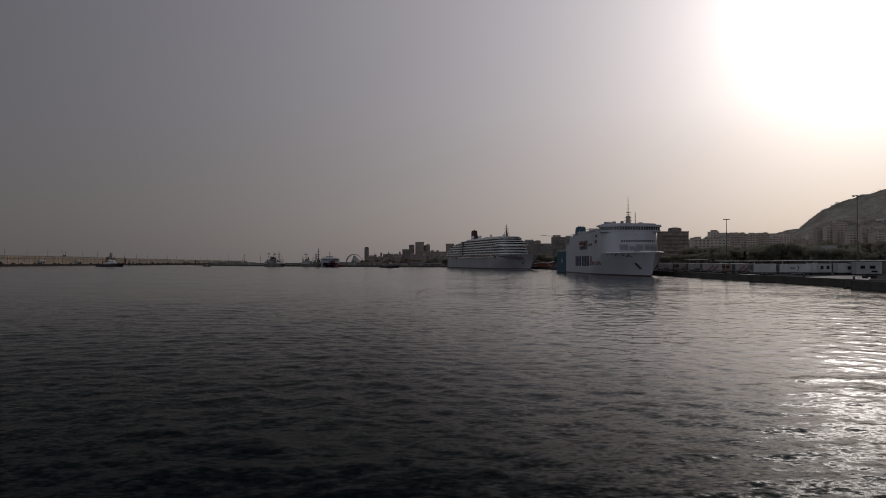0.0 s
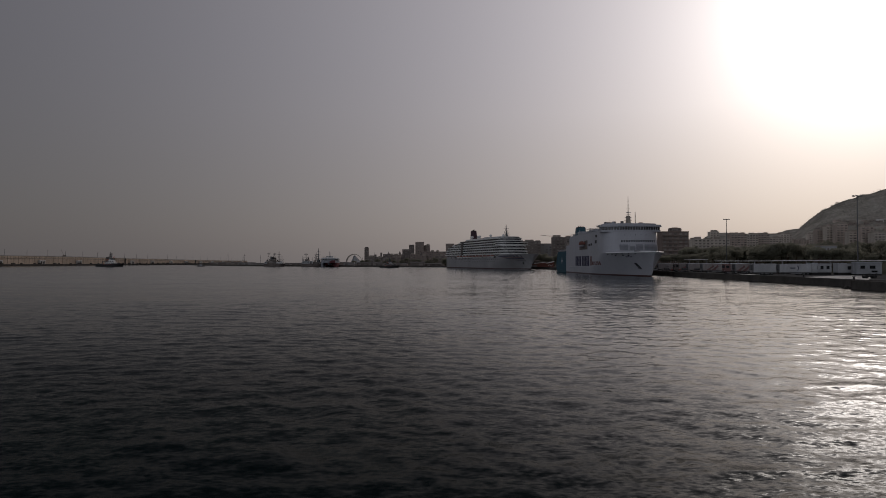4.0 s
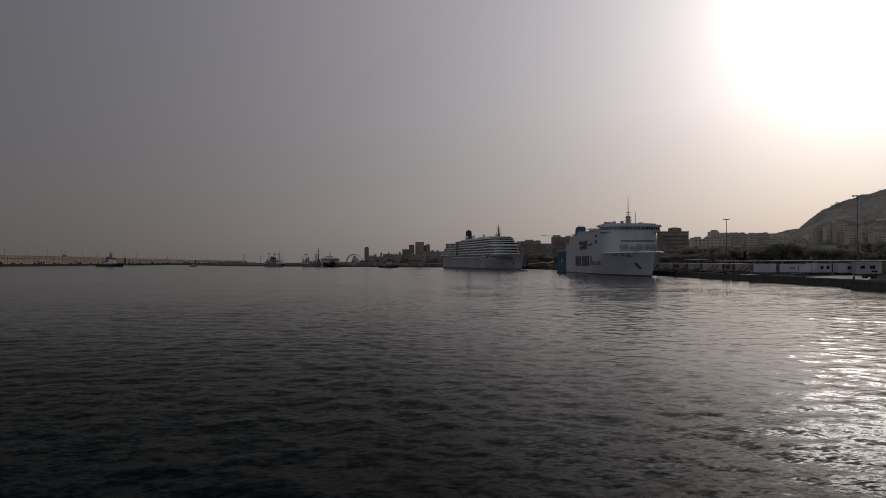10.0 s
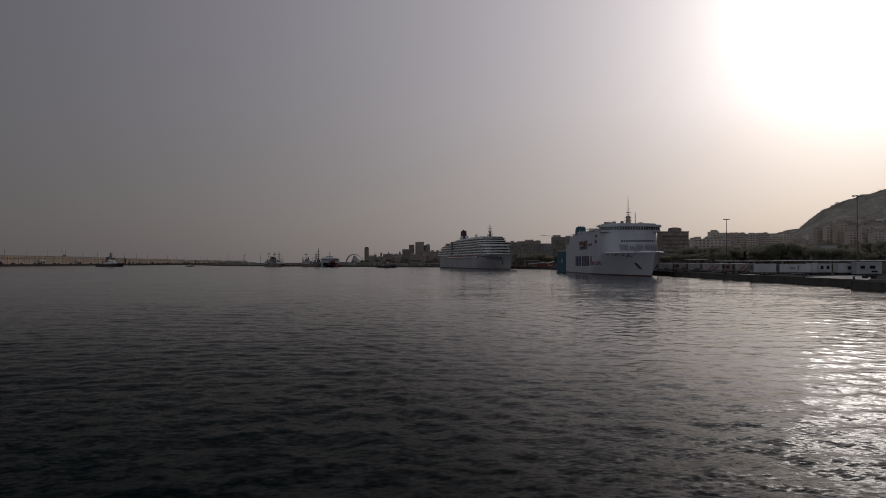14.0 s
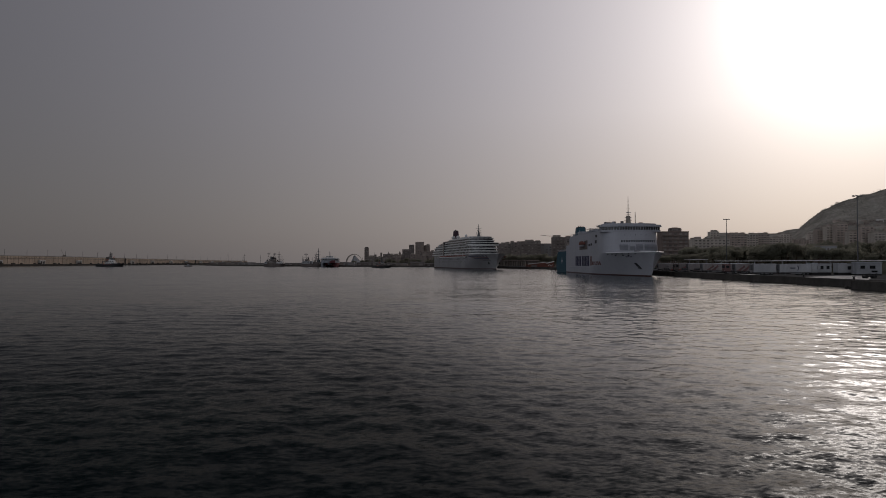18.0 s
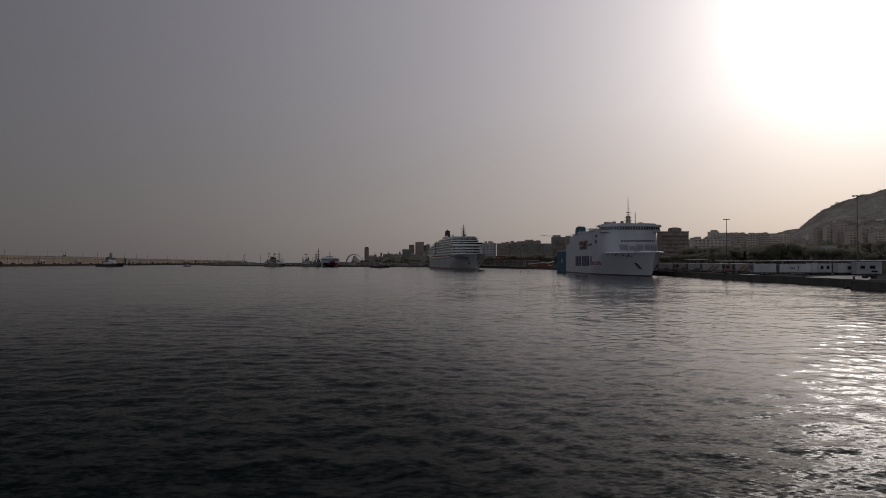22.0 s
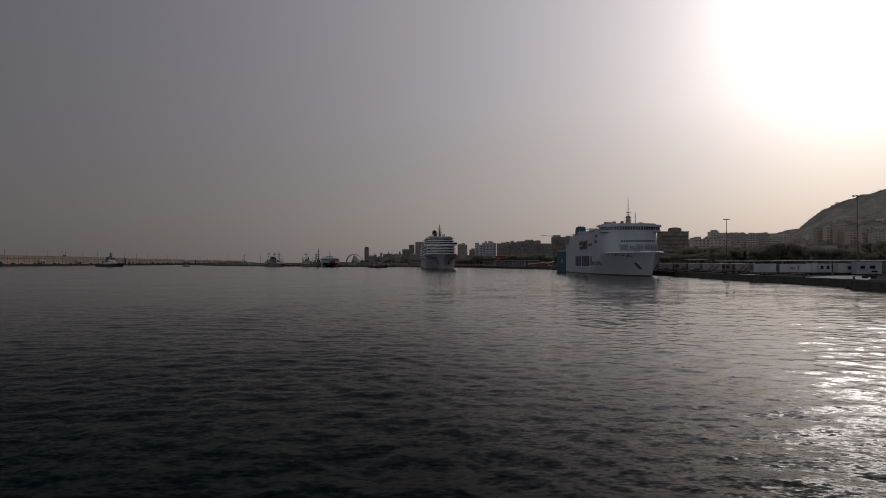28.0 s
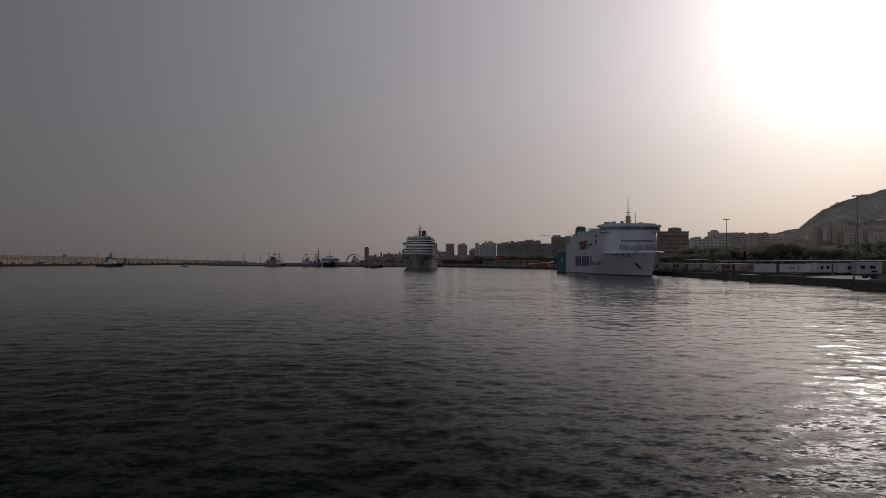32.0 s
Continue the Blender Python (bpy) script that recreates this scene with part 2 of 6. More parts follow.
# ---- mesh helpers ----
def box(bm, x0, x1, y0, y1, z0, z1):
    v = [bm.verts.new((x, y, z)) for z in (z0, z1) for x, y in ((x0, y0), (x1, y0), (x1, y1), (x0, y1))]
    for f in ((3, 2, 1, 0), (4, 5, 6, 7), (0, 1, 5, 4), (1, 2, 6, 5), (2, 3, 7, 6), (3, 0, 4, 7)):
        bm.faces.new([v[i] for i in f])
    return bm


def cut_box(x0, x1, y0, y1, z0, z1, r=0.05):
    """A box with bevelled edges."""
    bm = box(bmesh.new(), x0, x1, y0, y1, z0, z1)
    bmesh.ops.bevel(bm, geom=bm.edges[:], offset=r, segments=1, affect="EDGES")
    return bm


def rod(bm, a, b, r0, r1=None, n=8):
    a, b = Vector(a), Vector(b)
    q = (b - a).to_track_quat("Z", "Y")
    r1 = r0 if r1 is None else r1
    rings = []
    for c, r in ((a, r0), (b, r1)):
        rings.append([bm.verts.new(c + q @ Vector((r * math.cos(k * math.tau / n), r * math.sin(k * math.tau / n), 0))) for k in range(n)])
    for k in range(n):
        bm.faces.new((rings[0][k], rings[0][(k + 1) % n], rings[1][(k + 1) % n], rings[1][k]))
    bm.faces.new(rings[0][::-1])
    bm.faces.new(rings[1])
    return bm


def prism(bm, outline, z0, z1, shift=(0, 0), shrink=1.0):
    """An upright prism over an outline of (x, y), its top moved and shrunk."""
    n = len(outline)
    cx, cy = sum(p[0] for p in outline) / n, sum(p[1] for p in outline) / n
    low = [bm.verts.new((x, y, z0)) for x, y in outline]
    top = [bm.verts.new((cx + (x - cx) * shrink + shift[0], cy + (y - cy) * shrink + shift[1], z1)) for x, y in outline]
    for k in range(n):
        bm.faces.new((low[k], low[(k + 1) % n], top[(k + 1) % n], top[k]))
    bm.faces.new(low[::-1])
    bm.faces.new(top)
    bmesh.ops.recalc_face_normals(bm, faces=bm.faces[:])
    return bm


def ball(bm, c, r, sx=1, sy=1, sz=1, sub=2):
    bmesh.ops.create_icosphere(bm, subdivisions=sub, radius=r, matrix=Matrix.Translation(c) @ Matrix.Diagonal((sx, sy, sz, 1)))
    return bm


def data(name, bm, material, smooth=False):
    me = bpy.data.meshes.new(name)
    bm.to_mesh(me)
    bm.free()
    me.materials.append(material)
    if smooth:
        for f in me.polygons:
            f.use_smooth = True
        me.set_sharp_from_angle(angle=radians(32))
    return me


def part(name, bm, material, parent, label="", smooth=False):
    ob = new(name, bm if isinstance(bm, bpy.types.Mesh) else data(name, bm, material, smooth))
    ob.parent = parent
    return tagged(ob, label) if label else ob


def piece(name, me, parent, x, y, z, rz=0.0, scale=None):
    """One more object on a shared mesh."""
    ob = new(name, me)
    ob.parent = parent
    ob.matrix_basis = pose(x, y, z, 0, 0, rz) @ (Matrix.Diagonal((*scale, 1)) if scale else Matrix.Identity(4))
    return ob


def thing(name, label, category, m, group="", kind=""):
    ob = new(name)
    ob.matrix_basis = m
    return tagged(ob, label, category, group, kind)


# ---- water and land ----
def spread_lines(lo, hi, fine0, fine1, step, grow):
    """Grid lines: even inside fine0..fine1, widening outside."""
    mid = list(np.arange(fine0, fine1, step))
    out, s, v = [], step, mid[-1]
    while v < hi:
        s *= grow
        v += s
        out.append(min(v, hi))
    back, s, v = [], step, mid[0]
    while v > lo:
        s *= grow
        v -= s
        back.append(max(v, lo))
    return np.array(back[::-1] + mid + out)


WAVE = 0.0018


def water_sheet():
    xs = spread_lines(-4800, 4800, -58, 74, 0.22, 1.045)
    ys = spread_lines(-400, 4850, 11, 92, 0.2, 1.022)
    X, Y = np.meshgrid(xs, ys)
    rng = np.random.default_rng(5)
    # short, steep wind waves; they die down in the lee of the inner quays
    Z, DX, DY = np.zeros_like(X), np.zeros_like(X), np.zeros_like(X)
    wind = radians(250)
    far = np.hypot(X, Y)
    for k in range(70):
        lam = 0.75 * (4.5 / 0.75) ** rng.random()
        a = wind + rng.normal(0, 0.7)
        kx, ky = math.cos(a) * math.tau / lam, math.sin(a) * math.tau / lam
        ph = kx * X + ky * Y + rng.random() * math.tau
        amp = WAVE * lam ** 0.75 * np.clip((60 * lam ** 0.7 + 40 - far) / (40 * lam ** 0.7), 0, 1)
        Z += amp * np.sin(ph)
        DX += amp * math.cos(a) * np.cos(ph)
        DY += amp * math.sin(a) * np.cos(ph)
    X, Y = X + 0.8 * DX, Y + 0.8 * DY
    ny, nx = X.shape
    co = np.stack([X, Y, Z], -1).reshape(-1, 3)
    i = np.arange(nx * ny).reshape(ny, nx)
    faces = np.stack([i[:-1, :-1], i[:-1, 1:], i[1:, 1:], i[1:, :-1]], -1).reshape(-1, 4)
    me = bpy.data.meshes.new("water")
    me.vertices.add(len(co))
    me.vertices.foreach_set("co", co.ravel())
    me.loops.add(faces.size)
    me.loops.foreach_set("vertex_index", faces.ravel())
    me.polygons.add(len(faces))
    me.polygons.foreach_set("loop_start", np.arange(0, faces.size, 4))
    me.polygons.foreach_set("use_smooth", np.ones(len(faces), dtype=bool))
    me.update(calc_edges=True)
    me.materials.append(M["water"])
    return tagged(new("water", me), "dark rippled harbour water with sun glitter", "water", kind="structure")


water = water_sheet()
QZ = 1.7  # quay level


def land():
    outline = ((91.2, -200), (91.2, 146), (98.5, 146), (98.5, 440), (90, 455), (86.5, 531), (33, 719), (-20, 762), (-75, 792), (-150, 850),
               (-330, 1000), (-480, 1250), (-600, 1500), (-600, 4200), (4200, 4200), (4200, -200))
    bm = bmesh.new()
    prism(bm, outline, -6, QZ - 0.25)
    ob = tagged(new("ground", data("ground", bm, M["soil"])), "dusty city ground behind the concrete quays", "ground", kind="structure")
    # quay apron with a dark face along the water
    bm = bmesh.new()
    for x0, x1, y0, y1 in ((98.3, 150, 146.2, 436), (91.0, 150, 20, 146)):
        box(bm, x0, x1, y0, y1, QZ - 0.24, QZ)
    tagged(new("pavement", data("pavement", bm, M["quay_top"])), "pale worn concrete quay apron", "pavement", kind="structure")
    tagged(new("pavement_strip", data("pavement_strip", prism(bmesh.new(), ((99, 161), (102.5, 158), (119, 182), (134, 205), (125, 208.5), (102.5, 187)), QZ - 0.1, QZ + 0.006), M["apron_pale"])), "pale concrete strip along the quay edge", "pavement", kind="structure")
    tagged(new("pavement_strip", data("pavement_strip", prism(bmesh.new(), ((99.2, 216), (104, 219), (110, 230), (99.2, 228)), QZ - 0.1, QZ + 0.006), M["apron_pale"])), "pale patch of concrete on the quay", "pavement", kind="structure")
    bm = bmesh.new()
    pts = outline[:13]
    for (xa, ya), (xb, yb) in zip(pts, pts[1:]):
        d = Vector((xb - xa, yb - ya)).normalized()
        n = Vector((-d.y, d.x)) * 0.45
        prism(bm, ((xa, ya), (xb, yb), (xb + n.x, yb + n.y), (xa + n.x, ya + n.y)), -2, QZ + 0.18)
    wall = tagged(new("quay_wall", data("quay_wall", bm, M["quay_face"])), "dark wet concrete quay wall along the water", "quay wall", kind="structure")
    # rubber fenders and a ladder or two on the near face
    fend = data("fender", cut_box(-0.35, 0.0, -0.45, 0.45, -0.2, 1.6, 0.12), M["black"])
    for k in range(11):
        piece("fender", fend, wall, 98.48, 152 + k * 10.5, 0)
    for k in range(5):
        piece("fender", fend, wall, 91.18, 100 + k * 10.5, 0)
    bm = bmesh.new()
    for k in range(7):
        rod(bm, (-0.15, -0.25, 0.1 + k * 0.25), (-0.15, 0.25, 0.1 + k * 0.25), 0.03, n=5)
    for y in (-0.25, 0.25):
        rod(bm, (-0.15, y, -0.2), (-0.15, y, 1.85), 0.04, n=5)
    steps = data("ladder", bm, M["metal"])
    for y in (157, 188, 230):
        piece("ladder", steps, wall, 98.4, y, 0)
    bm = bmesh.new()
    g = random.Random(9)
    for k in range(40):
        c = Vector((g.uniform(91.8, 98.2), 147.2 + g.uniform(0, 2.6), g.uniform(-0.3, 0.25)))
        bmesh.ops.create_icosphere(bm, subdivisions=1, radius=g.uniform(0.3, 0.8), matrix=Matrix.Translation(c) @ Euler((g.random() * 6, g.random() * 6, 0)).to_matrix().to_4x4() @ Matrix.Diagonal((1.2, 0.9, 0.6, 1)))
    tagged(new("rocks", data("rocks", bm, M["quay_face"])), "dark wet rocks at the quay corner", "rocks", kind="stuff")
    return ob


land()


# ---- ships: bow towards -y, waterline at 0 ----
def hull_mesh(half, stem, length, levels, stations, closed_top=True):
    """Skin of a hull from a half-breadth rule half(y, z) and the stem line stem(z)."""
    bm = bmesh.new()
    rows = {}
    for side in (-1, 1):
        grid = []
        for z in levels:
            y0 = stem(z)
            grid.append([bm.verts.new((side * half(y0 + (length - y0) * s, z), y0 + (length - y0) * s, z)) for s in stations])
        for a, b in zip(grid, grid[1:]):
            for k in range(len(stations) - 1):
                f = (a[k], a[k + 1], b[k + 1], b[k])
                bm.faces.new(f if side > 0 else f[::-1])
        rows[side] = grid
    for a, b in zip(range(len(levels)), range(1, len(levels))):
        bm.faces.new((rows[-1][a][-1], rows[-1][b][-1], rows[1][b][-1], rows[1][a][-1]))
    if closed_top:
        l, r = rows[-1][-1], rows[1][-1]
        for k in range(len(stations) - 1):
            bm.faces.new((l[k], r[k], r[k + 1], l[k + 1]))
    bmesh.ops.remove_doubles(bm, verts=bm.verts[:], dist=0.002)
    bmesh.ops.recalc_face_normals(bm, faces=bm.faces[:])
    return bm


ST = [0, 0.004, 0.012, 0.025, 0.045, 0.07, 0.1, 0.135, 0.175, 0.22, 0.28, 0.36, 0.46, 0.58, 0.72, 0.86, 0.95, 1]

FINE = [(k / 60) ** 2 for k in range(61)]


def ferry_half(y, z):
    t = max(0.0, min(1.0, z / 10.0))
    y0 = ferry_stem(z)
    entry = 60 - 24 * t
    u = max(0.0, min(1.0, (y - y0) / entry))
    return 12.8 * (1 - (1 - u) ** 1.6) ** (1.05 - 0.25 * t)


def ferry_stem(z):
    return -4.5 * max(0.0, z / 10.0) ** 1.25


def on_side(half, y, z, out=0.04):
    """A spot on the visible (-x) side of a hull and the turn of its skin there."""
    a, b = half(y - 0.5, z), half(y + 0.5, z)
    return -(half(y, z) + out), math.degrees(math.atan2(-(b - a), 1.0))


def side_panel(y0, y1, z0, z1, half, out=0.05, n=4, slant=0.0):
    """A thin plate that lies along the visible side of a hull."""
    bm = bmesh.new()
    cols = []
    for k in range(n + 1):
        y = y0 + (y1 - y0) * k / n
        cols.append([[bm.verts.new((-(half(y + d, z) + o), y + d, z)) for z, d in ((z0, 0), (z1, slant))] for o in (-0.05, out)])
    for a, b in zip(cols, cols[1:]):
        bm.faces.new((a[1][0], a[1][1], b[1][1], b[1][0]))
        bm.faces.new((a[1][1], a[0][1], b[0][1], b[1][1]))
        bm.faces.new((a[0][0], a[1][0], b[1][0], b[0][0]))
    for c in (cols[0], cols[-1]):
        bm.faces.new((c[0][0], c[0][1], c[1][1], c[1][0]))
    bmesh.ops.recalc_face_normals(bm, faces=bm.faces[:])
    return bm


def rails(bm, pts, h=1.1, bars=3, r=0.035, gap=1.8):
    for a, b in zip(pts, pts[1:]):
        a, b = Vector(a), Vector(b)
        for k in range(1, bars + 1):
            up = Vector((0, 0, h * k / bars))
            rod(bm, a + up, b + up, r, n=4)
        n = max(1, int((b - a).length / gap))
        for k in range(n + 1):
            c = a.lerp(b, k / n)
            rod(bm, c, c + Vector((0, 0, h)), r, n=4)
    return bm


def ferry():
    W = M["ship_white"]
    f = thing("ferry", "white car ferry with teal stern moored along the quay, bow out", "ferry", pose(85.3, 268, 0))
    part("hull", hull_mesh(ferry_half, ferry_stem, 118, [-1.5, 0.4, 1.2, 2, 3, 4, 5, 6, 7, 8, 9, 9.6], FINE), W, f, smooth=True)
    # waterline band, a hand proud
    part("boot_stripe", hull_mesh(lambda y, z: ferry_half(y, z) + 0.05, ferry_stem, 118.05, [-1.5, 0.4, 0.55], FINE), M["boot"], f, "dark red waterline band", True)
    part("bulwark", hull_mesh(lambda y, z: ferry_half(y, z) + 0.12, lambda z: ferry_stem(z) - 0.15, 34, [9.2, 9.6, 10.05], FINE), W, f, smooth=True)
    part("foredeck", prism(bmesh.new(), [(-ferry_half(y, 10) + 0.4, y) for y in (-3, 0, 8, 18, 30)] + [(ferry_half(y, 10) - 0.4, y) for y in (30, 18, 8, 0, -3)], 9.62, 9.75), M["deck"], f)
    part("rubbing_strake", side_panel(40, 117, 3.1, 3.45, ferry_half, 0.22, 6), W, f)

    # garage and cabin block, flush with the sides, front rounded and sloping back
    def nose(x, hw=12.8, deep=11.0):
        return deep * (1 - max(0.0, 1 - min(1.0, abs(x) / hw) ** 2.6) ** 0.385)

    def block_outline(front, inset, back, n=28):
        hw = 12.8 - inset
        run = [hw * math.sin((k / n - 0.5) * math.pi) for k in range(n + 1)]
        return [(-hw, back)] + [(x, front + nose(x, hw)) for x in run] + [(hw, back)]

    bm = bmesh.new()
    o0, o1 = block_outline(23, 0, 108), block_outline(25.2, 0.05, 108)
    low = [bm.verts.new((x, y, 9.6)) for x, y in o0]
    top = [bm.verts.new((x, y, 19.6)) for x, y in o1]
    for k in range(len(low)):
        j = (k + 1) % len(low)
        bm.faces.new((low[k], low[j], top[j], top[k]))
    bm.faces.new(top)
    bmesh.ops.recalc_face_normals(bm, faces=bm.faces[:])
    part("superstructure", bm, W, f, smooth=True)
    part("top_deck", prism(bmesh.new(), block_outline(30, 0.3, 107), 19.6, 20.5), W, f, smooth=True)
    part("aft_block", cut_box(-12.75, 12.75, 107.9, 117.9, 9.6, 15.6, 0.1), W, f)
    # stern in teal, lower than the block
    bm = bmesh.new()
    prof = [(117.95, -1.5), (147, -1.5), (151.6, 2.5), (151.2, 6), (146, 12.4), (117.95, 12.4)]
    sides = [[bm.verts.new((x, y, z)) for y, z in prof] for x in (-12.84, 12.84)]
    for k in range(6):
        bm.faces.new((sides[0][k], sides[0][(k + 1) % 6], sides[1][(k + 1) % 6], sides[1][k]))
    bm.faces.new(sides[0][::-1])
    bm.faces.new(sides[1])
    bmesh.ops.recalc_face_normals(bm, faces=bm.faces[:])
    bmesh.ops.bevel(bm, geom=bm.edges[:], offset=0.3, segments=2, affect="EDGES")
    part("stern_hull", bm, M["teal"], f, "teal painted stern")
    part("stern_emblem", prism(bmesh.new(), [(0, 0), (1.1, 1.2), (3, 1.6), (1.1, 2.2), (0, 4.2), (-1.1, 2.2), (-3, 1.6), (-1.1, 1.2)], 0, 0.06, shrink=1.0), M["ship_white"], f, "pale star-like emblem").matrix_basis = pose(-12.86, 131, 5, 90, 0, -90)
    part("stern_ramp", cut_box(-9, 9, 150.8, 152.2, 1.5, 5.6, 0.1), M["ship_grey"], f)
    part("stern_rail", rails(bmesh.new(), [(-12.4, 118.5, 12.4), (-12.4, 145.5, 12.4), (12.4, 145.5, 12.4)]), W, f)

    # front: louvre panels, windows, portholes, all set on the rounded face
    def face_y(x, z):
        return 23 + (z - 9.6) * 0.22 + nose(x)

    def facing(x):
        return math.degrees(math.atan2(nose(x + 0.2) - nose(x - 0.2), 0.4))

    for x0, x1, z0, z1 in ((-6.6, -2.9, 11.3, 13.9), (-2.2, 0.3, 11.3, 13.2), (0.5, 3.8, 11.3, 14.0), (4.4, 11.2, 11.3, 13.9)):
        bm, n = bmesh.new(), 6
        rows = [[[bm.verts.new((x, face_y(x, z) + o, z)) for o in (-0.1, 0.3)] for z in (z0, z1)] for x in (x0 + (x1 - x0) * k / n for k in range(n + 1))]
        for p, q in zip(rows, rows[1:]):
            for v in ((p[0][0], q[0][0], q[1][0], p[1][0]), (p[1][0], q[1][0], q[1][1], p[1][1]), (p[0][1], q[0][1], q[0][0], p[0][0])):
                bm.faces.new(v)
        for p in (rows[0], rows[-1]):
            bm.faces.new((p[0][0], p[1][0], p[1][1], p[0][1]))
        bmesh.ops.recalc_face_normals(bm, faces=bm.faces[:])
        panel = part("louvre_panel", bm, M["louvre"], f, "pale slatted ventilation panel")
        for k in range(int((z1 - z0 - 0.2) / 0.36)):
            z = z0 + 0.15 + k * 0.36
            bm = bmesh.new()
            for j in range(n):
                xa, xb = x0 + 0.1 + (x1 - x0 - 0.2) * j / n, x0 + 0.1 + (x1 - x0 - 0.2) * (j + 1) / n
                rod(bm, (xa, face_y(xa, z) - 0.16, z), (xb, face_y(xb, z) - 0.16, z), 0.08, n=4)
            part("slat", bm, M["louvre"], panel)
        for x in (x0, x1):
            part("panel_frame", rod(bmesh.new(), (x, face_y(x, z0) - 0.12, z0), (x, face_y(x, z1) - 0.12, z1), 0.14, n=4), W, panel)
    win = data("window", cut_box(-0.36, 0.36, -0.08, 0.3, -0.55, 0.55, 0.1), M["glass"])
    for k in range(15):
        x = -5.4 + k * 1.08
        piece("window", win, f, x, face_y(x, 15.3), 15.3, facing(x))
    port = data("porthole", cut_box(-0.22, 0.22, -0.06, 0.3, -0.25, 0.25, 0.14), M["glass"])
    for k in range(5):
        x = -4.0 + k * 2.4
        piece("porthole", port, f, x, face_y(x, 18.1), 18.1, facing(x))
    # bridge with wings
    bridge = part("bridge", prism(bmesh.new(), [(-13.4, 34), (-13.4, 29.5), (-10, 27.2), (-5, 26.2), (5, 26.2), (10, 27.2), (13.4, 29.5), (13.4, 34)], 19.6, 20.5, shrink=1.01), W, f)
    part("bridge_windows", prism(bmesh.new(), [(-13.1, 33.6), (-13.1, 29.7), (-9.9, 27.6), (-5, 26.6), (5, 26.6), (9.9, 27.6), (13.1, 29.7), (13.1, 33.6)], 20.45, 22.0), M["glass"], bridge, "dark band of bridge glass")
    pil = data("mullion", cut_box(-0.13, 0.13, -0.12, 0.12, 0, 1.6, 0.03), W)
    for k in range(23):
        x = -13.1 + k * 26.2 / 22
        a = abs(x)
        y = 26.55 if a < 5 else 26.55 + (a - 5) * 0.204 if a < 9.9 else 27.55 + (a - 9.9) * 0.66
        piece("mullion", pil, bridge, x, y, 20.45)
    for y in (30.9, 32.2, 33.5):
        piece("mullion", pil, bridge, -13.1, y, 20.45)
    part("bridge_roof", prism(bmesh.new(), [(-13.9, 35), (-13.9, 29), (-10, 26.3), (-5, 25.4), (5, 25.4), (10, 26.3), (13.9, 29), (13.9, 35)], 21.95, 22.9, shrink=0.97), W, f)
    part("roof_house", prism(bmesh.new(), [(-12.3, 36), (-12.3, 31), (-6, 28.4), (6, 28.4), (12.3, 31), (12.3, 36)], 22.85, 23.6, shrink=0.95), W, f)
    mast = part("mast", rod(rod(bmesh.new(), (-0.2, 33, 23.4), (-0.2, 33, 27.2), 1.3, 0.95, 12), (-0.2, 33, 27.1), (-0.2, 33, 36.0), 0.22, 0.11), M["cream"], f, "cream mast housing and thin pole", True)
    for x, y, w, h in ((-10.6, 32.5, 0.7, 0.7), (-9.4, 31.4, 1.1, 0.5), (-7.0, 31.0, 0.5, 0.9), (5.0, 31.5, 0.8, 0.5), (-3.4, 31.6, 0.6, 1.1)):
        part("roof_locker", cut_box(x - w, x + w, y - w, y + w, 23.55, 23.6 + h, 0.08), M["mast_grey"], f)
    part("roof_aerial", rod(bmesh.new(), (-8.8, 32, 23.5), (-8.8, 32, 25.4), 0.07, 0.04, 5), M["mast_grey"], f)
    for z, w in ((24.9, 1.7), (26.4, 1.4), (27.6, 1.0)):
        part("platform", cut_box(-0.2 - w, -0.2 + w, 32.4, 33.8, z, z + 0.16, 0.04), M["mast_grey"], mast)
    part("radar_scanner", cut_box(-1.3, 0.9, 32.1, 32.4, 28.6, 28.85, 0.06), W, mast)
    part("yard", rod(bmesh.new(), (-1.0, 33, 30.4), (0.6, 33, 30.4), 0.05), M["mast_grey"], mast)
    part("antenna", rod(bmesh.new(), (3.2, 33.5, 23.4), (3.2, 33.5, 29.3), 0.2, 0.12), M["mast_grey"], f)
    part("davit", rod(rod(rod(bmesh.new(), (-12.2, 37, 20.4), (-12.2, 37, 23.4), 0.3), (-12.2, 37, 23.3), (-13.9, 36.2, 22.4), 0.18), (-12.2, 37, 23.2), (-11, 41, 22.7), 0.14), M["mast_grey"], f)
    part("searchlight", cut_box(-8.2, -7.2, 30, 31, 23.6, 24.5, 0.2), W, f)
    # side: openings, lifeboat, windows
    for y, z, w, h in ((42, 18.3, 1.5, 1.2), (43, 15.6, 1.7, 1.5), (52.5, 14.6, 1.3, 1.1), (57, 14.4, 1.3, 1.1)):
        part("side_opening", cut_box(-12.9, -12.3, y - w, y + w, z - h / 2, z + h / 2, 0.05), M["black"], f, "dark square opening")
    for k in range(3):
        part("small_window", cut_box(-12.4 - k * 0.06, -11.8, 36 - 1.1 * k + 1, 36.5 - 1.1 * k + 1, 15.6, 16.5, 0.05), M["glass"], f)
    part("shell_door", cut_box(-12.9, -12.3, 37.5, 38.5, 12, 14, 0.05), M["ship_grey"], f)
    # dark plate on the flat side in place of the recess's shade
    part("boat_bay", cut_box(-12.88, -12.2, 61, 80, 12.4, 16.9, 0.05), M["dark"], f, "dark plate for the shaded lifeboat recess")
    boat = part("lifeboat", ball(bmesh.new(), (-13.3, 71, 15.4), 1.35, 1, 4.4, 1, 3), M["terracotta"], f, "dull red enclosed lifeboat", True)
    part("boat_keel", ball(bmesh.new(), (-13.3, 71, 14.7), 1.25, 1, 4.4, 0.8, 2), W, boat)
